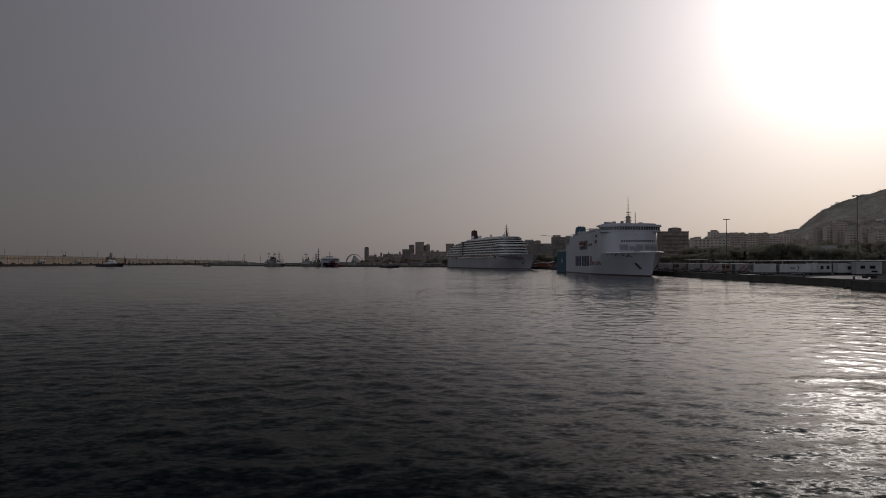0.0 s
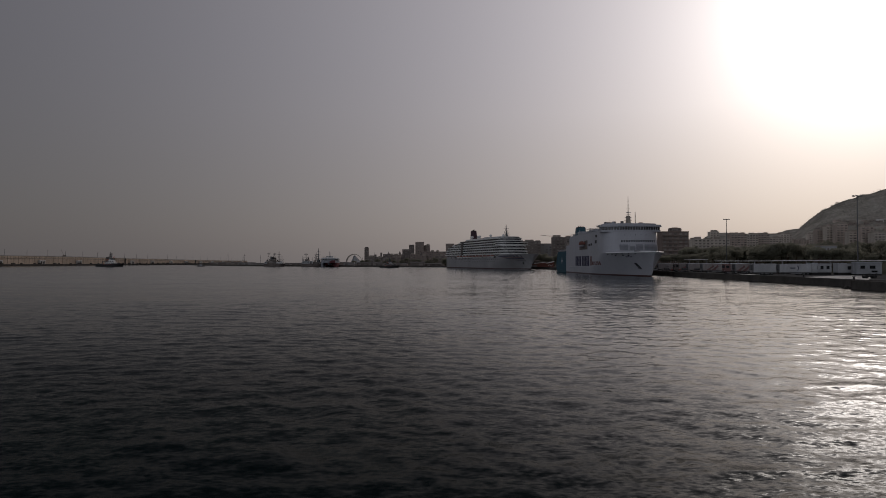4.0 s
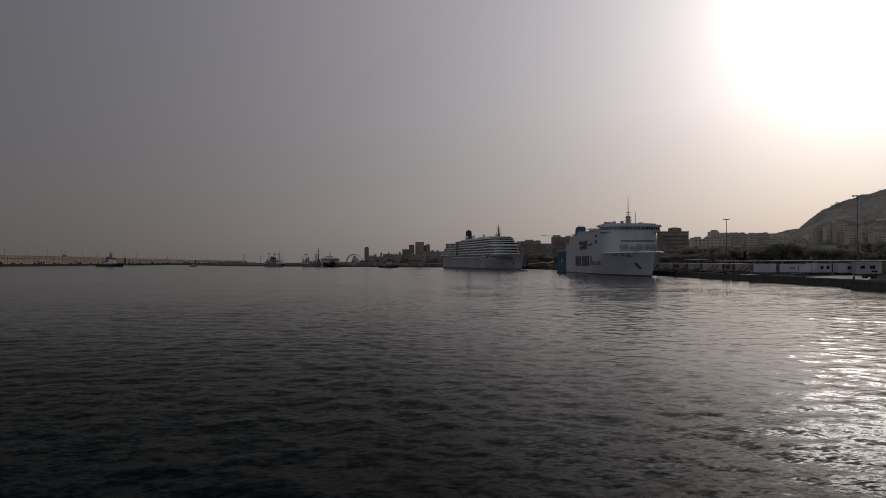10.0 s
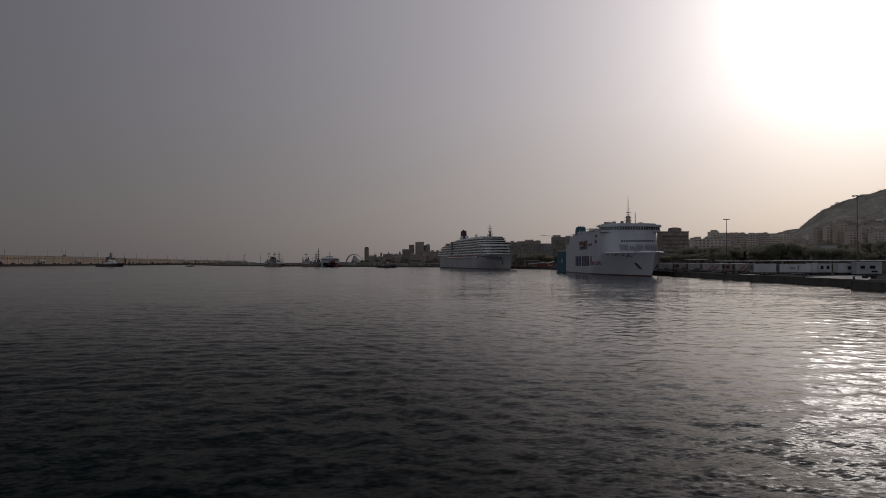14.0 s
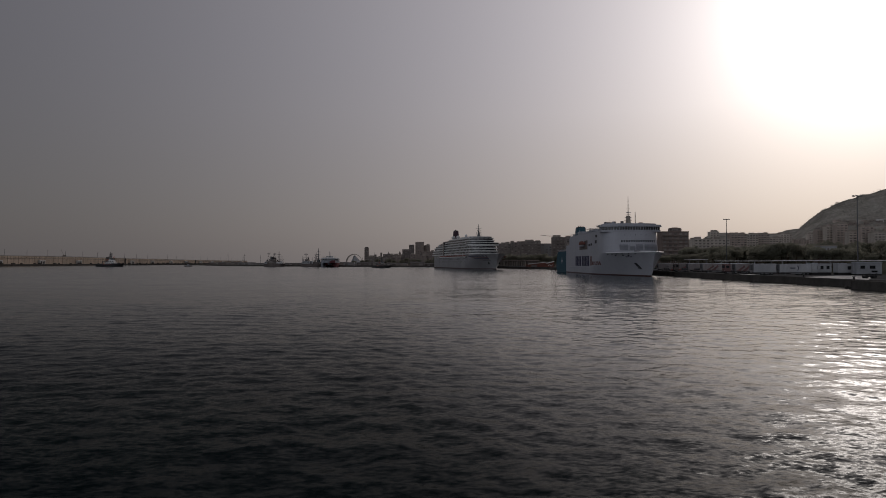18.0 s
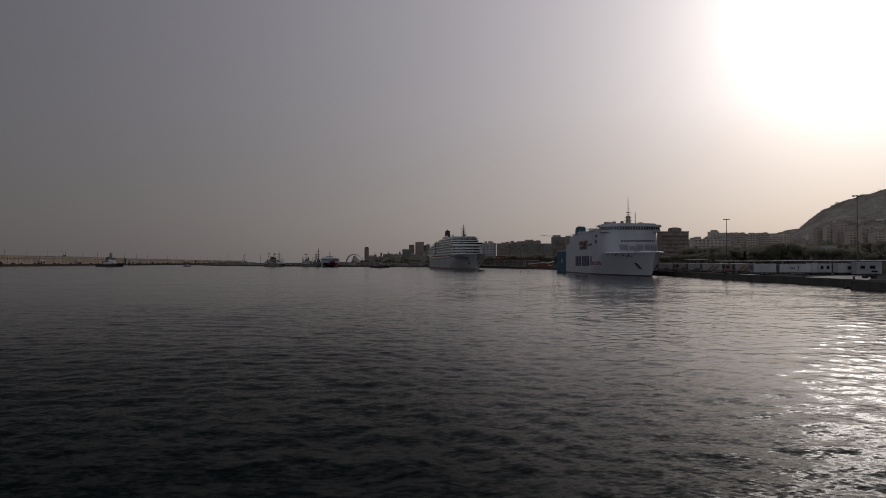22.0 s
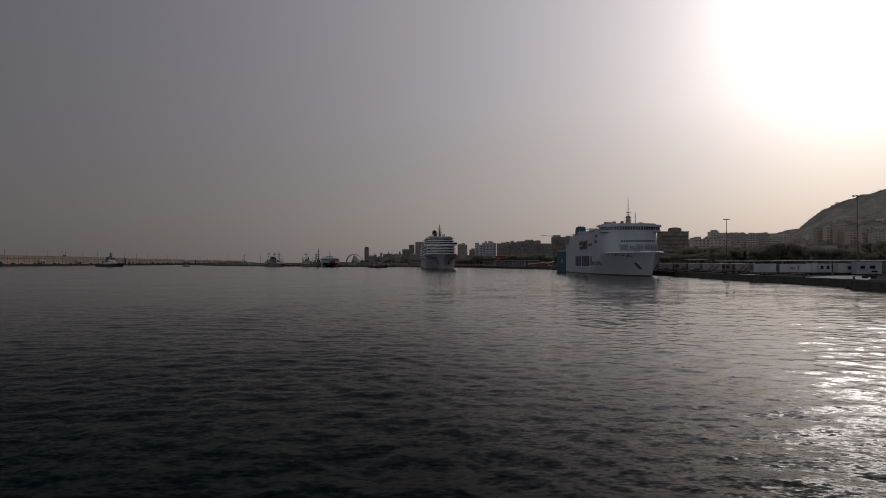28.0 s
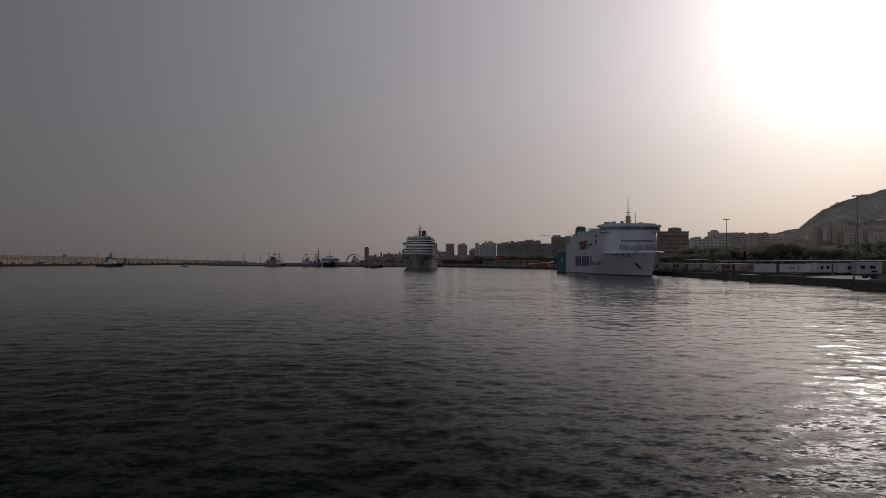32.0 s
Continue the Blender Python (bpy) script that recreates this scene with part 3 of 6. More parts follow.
    for y in (66.5, 75.5):
        part("boat_davit", rod(rod(bmesh.new(), (-12.7, y, 13), (-13.6, y, 16.8), 0.16), (-13.6, y, 16.8), (-12.6, y, 17.2), 0.14), W, f)
    # company lettering and small red script as plain bars
    for y0, n, step, wide in ((76.2, 4, 3.75, 2.7), (57.2, 5, 3.45, 2.5)):
        for k in range(n):
            part("lettering_bar", cut_box(-12.9, -12.6, y0 + k * step, y0 + k * step + wide, 4.0, 9.1, 0.03), M["letter"], f, "navy bar of lettering")
    part("logo_stroke", side_panel(51.6, 54.6, 4.3, 8.8, ferry_half, 0.07, 2, 0.0), M["flash_red"], f, "thin red logo stroke")
    for k in range(6):
        part("script_bar", side_panel(36.6 + k * 2.45, 38.2 + k * 2.45, 4.6, 6.3, ferry_half, 0.07, 1), M["flash_red"], f, "red bar of small lettering")
    for k in range(5):
        part("name_bar", side_panel(7.4 + k * 0.85, 7.9 + k * 0.85, 8.0, 8.5, ferry_half, 0.06, 1), M["letter"], f, "small dark bar of the ship's name")
    for y in (8.5, 12.0, 17.5):
        part("hawse_opening", side_panel(y, y + 1.1, 8.6, 9.05, ferry_half, 0.07, 1), M["black"], f, "small dark mooring opening")
    # rail that caps the bow bulwark, its white raised for the sun's gleam
    for sx in (-1, 1):
        bm = bmesh.new()
        run = [-4.65 + 30 * (k / 24) ** 1.6 for k in range(25)]
        for ya, yb in zip(run, run[1:]):
            rod(bm, (sx * (ferry_half(ya, 10.05) + 0.14), ya, 10.07), (sx * (ferry_half(yb, 10.05) + 0.14), yb, 10.07), 0.27, n=8)
        part("bulwark_cap", bm, M["lit_edge"], f, "rounded bow bulwark cap, whitened as if sunlit", True)
    # anchor pocket and anchor
    pocket = part("anchor_pocket", side_panel(4.9, 6.5, 3.0, 5.6, ferry_half, 0.06, 2, 1.9), M["black"], f, "black slanting anchor recess")
    xa, turn = on_side(ferry_half, 6.3, 4.4, 0.15)
    part("anchor", rod(rod(bmesh.new(), (xa - 0.1, 7.2, 5.4), (xa + 0.3, 5.8, 3.4), 0.18), (xa + 0.45, 5.1, 3.5), (xa - 0.05, 6.6, 3.4), 0.2), M["mast_grey"], pocket)
    # funnel and top deck clutter
    fun = part("funnel", prism(bmesh.new(), [(-9.8, 107), (-9.8, 101), (-9.0, 99.4), (-5.4, 99.4), (-4.6, 101), (-4.6, 107)], 20.4, 25.4, shrink=0.88), M["teal"], f, "teal funnel casing")
    part("funnel_cap", prism(bmesh.new(), [(-9.2, 106), (-9.2, 101.4), (-5.2, 101.4), (-5.2, 106)], 25.4, 25.8), M["black"], fun)
    for k in range(3):
        part("exhaust_pipe", rod(bmesh.new(), (-8.5 + k * 1.3, 103.5, 25.6), (-8.5 + k * 1.3, 103.5, 26.6), 0.24), M["black"], fun)
    for x, y, w, d, h in ((-9.5, 84, 5, 9, 1.7), (-3, 74, 8, 12, 1.4), (-8, 60, 7, 8, 1.5), (3, 92, 8, 12, 3.2), (-4, 46, 8, 8, 1.6)):
        part("deckhouse", cut_box(x - w / 2, x + w / 2, y - d / 2, y + d / 2, 20.5, 20.5 + h, 0.1), W, f)
    part("deck_rail", rails(bmesh.new(), [(-12.5, 107, 20.5), (-12.5, 36, 20.5)]), W, f)
    for y in (50, 66, 82):
        part("vent", rod(bmesh.new(), (-10.5, y, 20.5), (-10.5, y, 22.2), 0.45), M["ship_grey"], f)
    can = data("raft_canister", rod(bmesh.new(), (0, -0.7, 0), (0, 0.7, 0), 0.42, n=10), W)
    for k in range(9):
        piece("raft_canister", can, f, -11.8, 46 + k * 2.2, 21.2)
    for y, h in ((41, 3.2), (58, 2.6), (70, 3.0), (88, 2.4), (97, 3.4)):
        part("deck_post", rod(bmesh.new(), (-9.2, y, 20.5), (-9.2, y, 20.5 + h), 0.16, 0.1, 6), W, f)
    part("deck_crane", rod(rod(bmesh.new(), (-7.5, 52, 20.5), (-7.5, 52, 23.4), 0.4), (-7.5, 52, 23.3), (-8.5, 61, 24.2), 0.22, 0.14), M["ship_grey"], f)
    part("awning", cut_box(-11.6, -4, 62, 69, 22.7, 22.9, 0.05), W, f)
    for y in (30.2, 31.6, 33.0):
        part("wing_light", cut_box(-14.1, -13.8, y - 0.2, y + 0.2, 22.1, 22.5, 0.04), M["metal"], f)
    for k in range(6):
        part("bow_fairlead", cut_box(ferry_half(4 + k * 4, 10) * -1 - 0.16, ferry_half(4 + k * 4, 10) * -1 + 0.3, 3.6 + k * 4, 4.4 + k * 4, 9.3, 9.65, 0.06), M["black"], f)
    part("jack_staff", rod(bmesh.new(), (0, -2.6, 9.7), (0, -3.0, 12.4), 0.08, 0.04), W, f)
    for x in (-3.5, 3.5):
        part("mooring_winch", rod(bmesh.new(), (x - 1.2, 8, 10.3), (x + 1.2, 8, 10.3), 0.6, n=10), M["mast_grey"], f)
    return f


ferry()


def cruise_half(y, z):
    """Half-breadth, y from the mast; the bow lies 50 m ahead of it."""
    t = max(0.0, min(1.0, z / 12.0))
    y0 = cruise_stem(z)
    u = max(0.0, min(1.0, (y - y0) / (62 - 24 * t)))
    aft = 1 - 0.25 * max(0.0, (y - 110) / 36) ** 2
    return 12.75 * (1 - (1 - u) ** (1.7 + 0.8 * t)) ** (1.05 - 0.4 * t) * aft


def cruise_stem(z):
    return -50 - 6.5 * max(0.0, z / 12.0) ** 1.3


def side_panel_pair(s, ya, yb, z0, z1):
    """A thin plate along one side of the liner, s the side."""
    bm = side_panel(ya, yb, z0, z1, cruise_half, 0.06, 8)
    if s > 0:
        bmesh.ops.scale(bm, vec=(-1, 1, 1), verts=bm.verts[:])
        bmesh.ops.reverse_faces(bm, faces=bm.faces[:])
    return bm


def cruise_ship():
    W = M["cruise_white"]
    c = thing("cruise_ship", "large white cruise ship turning slowly out of the harbour", "cruise ship", pose(55.9, 574, 0, 0, 0, 15.7))
    part("hull", hull_mesh(cruise_half, cruise_stem, 146, [-1.5, 0.5, 2, 3.5, 5, 6.5, 8, 9.5, 11, 11.6], FINE), M["shaded_liner_hull"], c, "white hull with its shade put into the paint", True)
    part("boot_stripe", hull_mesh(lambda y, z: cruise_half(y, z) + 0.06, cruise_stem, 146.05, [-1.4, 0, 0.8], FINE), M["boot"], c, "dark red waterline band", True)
    part("bulwark", hull_mesh(lambda y, z: cruise_half(y, z) + 0.08, lambda z: cruise_stem(z) - 0.1, -12, [11.4, 12, 12.6], FINE), M["shaded_liner_hull"], c, "", True)

    def deck_outline(front, hw, back, nose=7.0, n=14):
        pts = [(-hw, back), (-hw, front + nose)]
        for k in range(1, n):
            a = math.pi * k / n
            pts.append((-hw * math.cos(a), front + nose - nose * math.sin(a) ** 0.8))
        return pts + [(hw, front + nose), (hw, back)]

    # promenade recess with boats below the cabins
    part("promenade", prism(bmesh.new(), deck_outline(-20, 11.6, 138, 5), 11.55, 12.7), M["glass"], c, "dark recessed promenade deck")
    decks = ((12.6, -22.0, 141), (14.9, -20.6, 139), (17.2, -19.2, 136), (19.5, -17.4, 130), (21.8, -15.0, 114), (24.0, -13.0, 98))
    fin = data("cabin_divider", cut_box(-0.2, 0.2, -0.07, 0.07, 0, 1.5, 0.02), W)
    for k, (z, front, back) in enumerate(decks):
        hw = 12.8 if k < 4 else 12.4 - (k - 4) * 0.4
        part("deck_band", prism(bmesh.new(), deck_outline(front, hw, back), z, z + 0.85), W, c, "white balcony front")
        part("cabin_wall", prism(bmesh.new(), deck_outline(front + 0.8, hw - 1.5, back - 1), z + 0.8, z + 2.35), M["glass"], c, "dark glazed cabin fronts")
        rail = bmesh.new()
        edge = deck_outline(front, hw - 0.1, back)[1:-1]
        for p, q in zip(edge, edge[1:]):
            rod(rail, (*p, z + 1.15), (*q, z + 1.15), 0.07, n=4)
        part("front_rail", rail, W, c)
        if k < 4:
            for j in range(int((back - front - 14) / 5.2)):
                for s in (-1, 1):
                    piece("cabin_divider", fin, c, s * (hw - 1.4), front + 10 + j * 5.2, z + 0.85)
    # glazed lift shafts break the balcony rows
    for s in (-1, 1):
        part("atrium_glass", cut_box(min(s * 12.0, s * 12.95), max(s * 12.0, s * 12.95), 82, 87, 12.7, 25.0, 0.05), M["glass"], c, "dark glazed shaft")
        part("window_belt", side_panel_pair(s, -6, 120, 9.7, 11.2), M["glass"], c, "dark promenade openings behind the boats")
    top = part("lido_deck", prism(bmesh.new(), deck_outline(-11, 11.8, 66), 26.2, 27.0), W, c)
    part("windbreak", prism(bmesh.new(), deck_outline(-4, 10.2, 40, 4), 27.0, 27.7), M["glass"], top)
    # bridge with wings
    bridge = part("bridge", prism(bmesh.new(), [(-14.3, -8), (-14.3, -12.5), (-8, -16.6), (0, -17.8), (8, -16.6), (14.3, -12.5), (14.3, -8)], 20.4, 21.2), W, c)
    part("bridge_windows", prism(bmesh.new(), [(-14, -8.3), (-14, -12.3), (-8, -16.3), (0, -17.5), (8, -16.3), (14, -12.3), (14, -8.3)], 21.2, 22.4), M["glass"], bridge, "dark band of bridge glass")
    part("bridge_roof", prism(bmesh.new(), [(-14.5, -8), (-14.5, -12.7), (-8, -16.9), (0, -18.1), (8, -16.9), (14.5, -12.7), (14.5, -8)], 22.4, 22.8), W, bridge)
    # upper houses, domes, mast, funnel
    part("forward_lounge", prism(bmesh.new(), deck_outline(-8, 10.5, 30, 5), 27.0, 28.2, shrink=0.97), W, c)
    part("lounge_glass", prism(bmesh.new(), deck_outline(-8.15, 10.3, 29, 5), 27.2, 27.8), M["glass"], c)
    for x0, x1, y0, y1, z1 in ((-8, 8, 46, 64, 28.2), (-9, 9, 98, 108, 25.2), (-5, 5, 74, 98, 27.4), (-10, 10, 112, 122, 23.9)):
        part("deckhouse", cut_box(x0, x1, y0, y1, 26 if z1 > 26 else 23, z1, 0.2), W, c)
    part("pool_roof", prism(bmesh.new(), [(-7, 32), (7, 32), (7, 45), (-7, 45)], 27.0, 29.0, shrink=0.7), M["glass"], c)
    for x, y, r in ((-5, 26, 1.3), (5, 20, 1.4), (-6, 52, 1.3), (-5, 58, 1.3), (-5, 78, 1.4)):
        part("radome", rod(ball(bmesh.new(), (x, y, 30.0), r), (x, y, 26.0), (x, y, 29.2), 0.5), W, c, "white satellite dome", True)
    mast = part("mast", rod(rod(bmesh.new(), (0, 0, 26.8), (0, 1.2, 33.0), 1.5, 0.6), (0, 1.2, 32.9), (0, 1.6, 39.0), 0.38, 0.2), M["mast_grey"], c)
    for z, w in ((29.6, 2.8), (31.4, 2.1), (33.2, 1.6)):
        part("platform", cut_box(-w, w, -0.5, 1.6, z, z + 0.25, 0.06), M["mast_grey"], mast)
    for z, w in ((35.4, 2.4), (37.0, 1.5)):
        part("yard", rod(bmesh.new(), (-w, 1.4, z), (w, 1.4, z), 0.1), M["mast_grey"], mast)
    for sx in (-1, 1):
        part("stay", rod(bmesh.new(), (sx * 2.4, 1.2, 30.0), (sx * 0.4, 1.3, 35.2), 0.12, n=5), M["mast_grey"], mast)
    fun = part("funnel", prism(bmesh.new(), [(-2.4, 88.6), (-2.8, 81.6), (-1.6, 79), (1.6, 79), (2.8, 81.6), (2.4, 88.6), (0, 90.2)], 26, 36.6, shift=(0, 1.6), shrink=0.8), M["funnel"], c, "dark plum funnel with a pale emblem")
    part("funnel_cap", prism(bmesh.new(), [(-1.8, 88.2), (-1.8, 82.6), (1.8, 82.6), (1.8, 88.2)], 36.6, 37.4), M["black"], fun)
    for y in (84.2, 86.6):
        part("exhaust_pipe", rod(bmesh.new(), (0, y + 0.4, 37.2), (0, y + 0.7, 38.4), 0.35), M["black"], fun)
    for s in (-1, 1):
        part("funnel_emblem", rod(bmesh.new(), (s * 2.9, 82.2, 30.4), (s * 1.9, 82.2, 30.6), 1.5, n=14), W, fun, "pale round emblem")
    part("funnel_foot", cut_box(-5.2, 5.2, 77.0, 94, 26, 28.4, 0.3), W, c)
    part("stern_lounge", cut_box(-9, 9, 118, 129, 21.4, 23.2, 0.3), W, c)
    # boats along the promenade
    for s in (-1, 1):
        for k in range(11):
            y = 2 + k * 9.4
            boat = part("lifeboat", ball(bmesh.new(), (s * 13.0, y, 11.2), 1.2, 1, 3.1, 0.8, 2), M["boat_red"], c, "orange-red roofed lifeboat", True)
            part("boat_hull", ball(bmesh.new(), (s * 13.0, y, 10.55), 1.2, 1, 3.2, 0.85, 2), W, boat)
            part("boat_davit", rod(bmesh.new(), (s * 12.7, y + 4.6, 9.8), (s * 13.3, y + 4.6, 12.7), 0.2, n=6), W, c)
    # portholes, window rows in the white hull
    port = data("porthole", cut_box(-0.06, 0.1, -0.4, 0.4, -0.35, 0.35, 0.05), M["glass"])
    for s in (-1, 1):
        for z, y0, n in ((8.4, -14, 29), (6.2, -2, 24)):
            for k in range(n):
                y = y0 + k * 4.6
                piece("porthole", port, c, s * (cruise_half(y, z) + 0.02), y, z)
    # flag-like bow ornament: red, white and blue sweeps as plain shapes
    for s in (-1, 1):
        for z0, z1, ya, yb, m in ((10.3, 11.5, -47.5, -12, M["sweep"]), (9.4, 9.9, -47.5, -20, M["flash_red"]), (8.4, 9.1, -47.8, -26, M["sweep"]), (7.6, 7.95, -48, -34, M["flash_red"]), (6.9, 7.2, -48.3, -39, M["sweep"])):
            part("bow_ornament", side_panel_pair(s, ya, yb, z0, z1), m, c, "red and navy sweep on the bow")
        part("anchor_pocket", cut_box(-0.5, 0.5, -1.2, 1.2, -1, 1, 0.2), M["black"], c).matrix_basis = pose(s * (cruise_half(-44, 5) - 0.2), -44, 5.4, 0, 0, s * 24)
    part("deck_rail", rails(bmesh.new(), [(-10.9, 65, 27.0), (-10.9, 2, 27.0)], 1.1, 2), W, c)
    return c


cruise = cruise_ship()


def tug(name, label, m, length=32.0, group="harbour tugs", house="ship_white"):
    t = thing(name, label, "tugboat", m, group)
    k = length / 32.0

    def half(y, z):
        u = max(0.0, min(1.0, (y + 16 + z * 0.4) / 10))
        return 5.0 * (1 - (1 - u) ** 2) ** 0.7 * (1 - 0.2 * max(0, (y - 8) / 8))
    part("hull", hull_mesh(half, lambda z: -16 - z * 0.4, 16, [-1, 0.5, 1.5, 2.4], ST), M["black"], t)
    part("fender", hull_mesh(lambda y, z: half(y, z) + 0.3, lambda z: -16.4 - z * 0.4, 16.2, [1.9, 2.3, 2.7], ST), M["black"], t)
    part("fore_bulwark", hull_mesh(half, lambda z: -16 - z * 0.4, -5, [2.4, 3.2, 3.9], ST), M["black"], t)
    part("deckhouse", cut_box(-3.4, 3.4, -7, 5, 2.4, 5.2, 0.2), M[house], t)
    part("upper_house", cut_box(-2.7, 2.7, -5.5, 1.5, 5.2, 7.4, 0.2), M[house], t)
    wheel = part("wheelhouse", prism(bmesh.new(), [(-2.3, -5), (2.3, -5), (2.6, 0.5), (-2.6, 0.5)], 7.4, 8.4), M["white"], t)
    part("wheelhouse_windows", prism(bmesh.new(), [(-2.25, -4.9), (2.25, -4.9), (2.5, 0.4), (-2.5, 0.4)], 8.4, 10.2), M["glass"], wheel)
    part("wheelhouse_roof", cut_box(-2.7, 2.7, -5.4, 0.8, 10.2, 10.8, 0.1), M["dark"], wheel)
    for x in (-2.4, 2.4):
        part("funnel", prism(bmesh.new(), [(x - 0.7, 2), (x + 0.7, 2), (x + 0.7, 4), (x - 0.7, 4)], 5.2, 11.8, shrink=0.8), M["dark"], t, "dark tug funnel")
    mast = part("mast", rod(bmesh.new(), (0, -1, 10.8), (0, -0.6, 17.6), 0.9, 0.4), M["mast_grey"], t)
    for sx in (-1, 1):
        part("mast_leg", rod(bmesh.new(), (sx * 1.5, 0.6, 10.7), (sx * 0.4, -0.5, 15.6), 0.22, 0.16, 6), M["mast_grey"], mast)
        part("flood_lamp", cut_box(sx * 1.9 - 0.35, sx * 1.9 + 0.35, -1.9, -1.2, 12.9, 13.6, 0.1), M["mast_grey"], mast)
        part("house_band", cut_box(min(sx * 3.38, sx * 3.46), max(sx * 3.38, sx * 3.46), -6.6, 4.6, 2.6, 3.3, 0.02), M["hull_red"], t, "dull red painted band")
        part("stack_band", cut_box(sx * 2.4 - 0.72, sx * 2.4 + 0.72, 2.05, 3.95, 7.6, 9.0, 0.04), M["orange"], t, "faded orange funnel band")
    part("stern_bitts", rod(rod(bmesh.new(), (-0.8, 11, 2.4), (-0.8, 11, 3.8), 0.35), (0.8, 11, 2.4), (0.8, 11, 3.8), 0.35), M["mast_grey"], t)
    for z in (12.6, 14.8, 16.2):
        part("yard", cut_box(-1.6, 1.6, -2.3, 0.8, z, z + 0.3, 0.05), M["mast_grey"], mast)
    pane = data("window", cut_box(-0.08, 0.08, -0.55, 0.55, -0.4, 0.4, 0.04), M["glass"])
    for sx in (-1, 1):
        for y in (-5.6, -3.4, -1.2, 1.0, 3.2):
            piece("window", pane, t, sx * 3.42, y, 4.1)
        for y in (-4.2, -2.0, 0.2):
            piece("window", pane, t, sx * 2.72, y, 6.5)
        part("deck_rail", rails(bmesh.new(), [(sx * 3.3, -6.8, 5.2), (sx * 3.3, 4.8, 5.2)], 1.0, 2, 0.06), M["ship_white"], t)
        part("raft", rod(bmesh.new(), (sx * 3.0, 5.6, 3.3), (sx * 3.0, 7.4, 3.3), 0.55, n=8), M["orange"], t, "orange life raft drum")
    part("aft_gantry", rod(rod(rod(bmesh.new(), (-3, 8, 2.4), (-3, 8, 6.2), 0.3), (3, 8, 2.4), (3, 8, 6.2), 0.3), (-3, 8, 6.2), (3, 8, 6.2), 0.3), M["mast_grey"], t)
    part("aft_stay", rod(bmesh.new(), (0, 0, 14.5), (0, 9.5, 5.0), 0.12), M["mast_grey"], t)
    part("fire_monitor", rod(bmesh.new(), (0, -4, 10.8), (0, -5.4, 12.2), 0.35), M["red"], t)
    part("towing_winch", rod(bmesh.new(), (-1.4, -10, 3.4), (1.4, -10, 3.4), 0.9, n=10), M["mast_grey"], t)
    for y in range(-14, 15, 4):
        part("tyre_fender", rod(bmesh.new(), (half(y, 1) + 0.15, y, 1.1), (half(y, 1) + 0.5, y, 1.1), 0.65, n=10), M["black"], t)
    t.scale = (k, k, k)
    return t


tug("tugboat", "black and white tugboat lying off the breakwater", pose(-435, 857, 0, 0, 0, 88), 34, house="white")
escort_tug = tug("tugboat", "low dark tugboat with pale wheelhouse creeping along the far quay", pose(-57, 696, 0, 0, 0, 88), 20, house="dark")


def small_boat():
    b = thing("motorboat", "small dark open motorboat gliding below the breakwater", "boat", pose(-316, 880, 0, 0, 0, 90))
    def half(y, z):
        u = max(0.0, min(1.0, (y + 5 + z * 0.3) / 4))
        return 1.5 * (1 - (1 - u) ** 2) ** 0.7
    part("hull", hull_mesh(half, lambda z: -5 - 0.3 * z, 5, [-0.4, 0.3, 0.9, 1.3], ST), M["black"], b)
    part("cabin", cut_box(-1, 1, -1.5, 1.5, 1.3, 2.6, 0.15), M["ship_grey"], b)
    part("windscreen", cut_box(-0.9, 0.9, -1.58, -1.4, 1.8, 2.4, 0.03), M["glass"], b)
    return b


boat = small_boat()


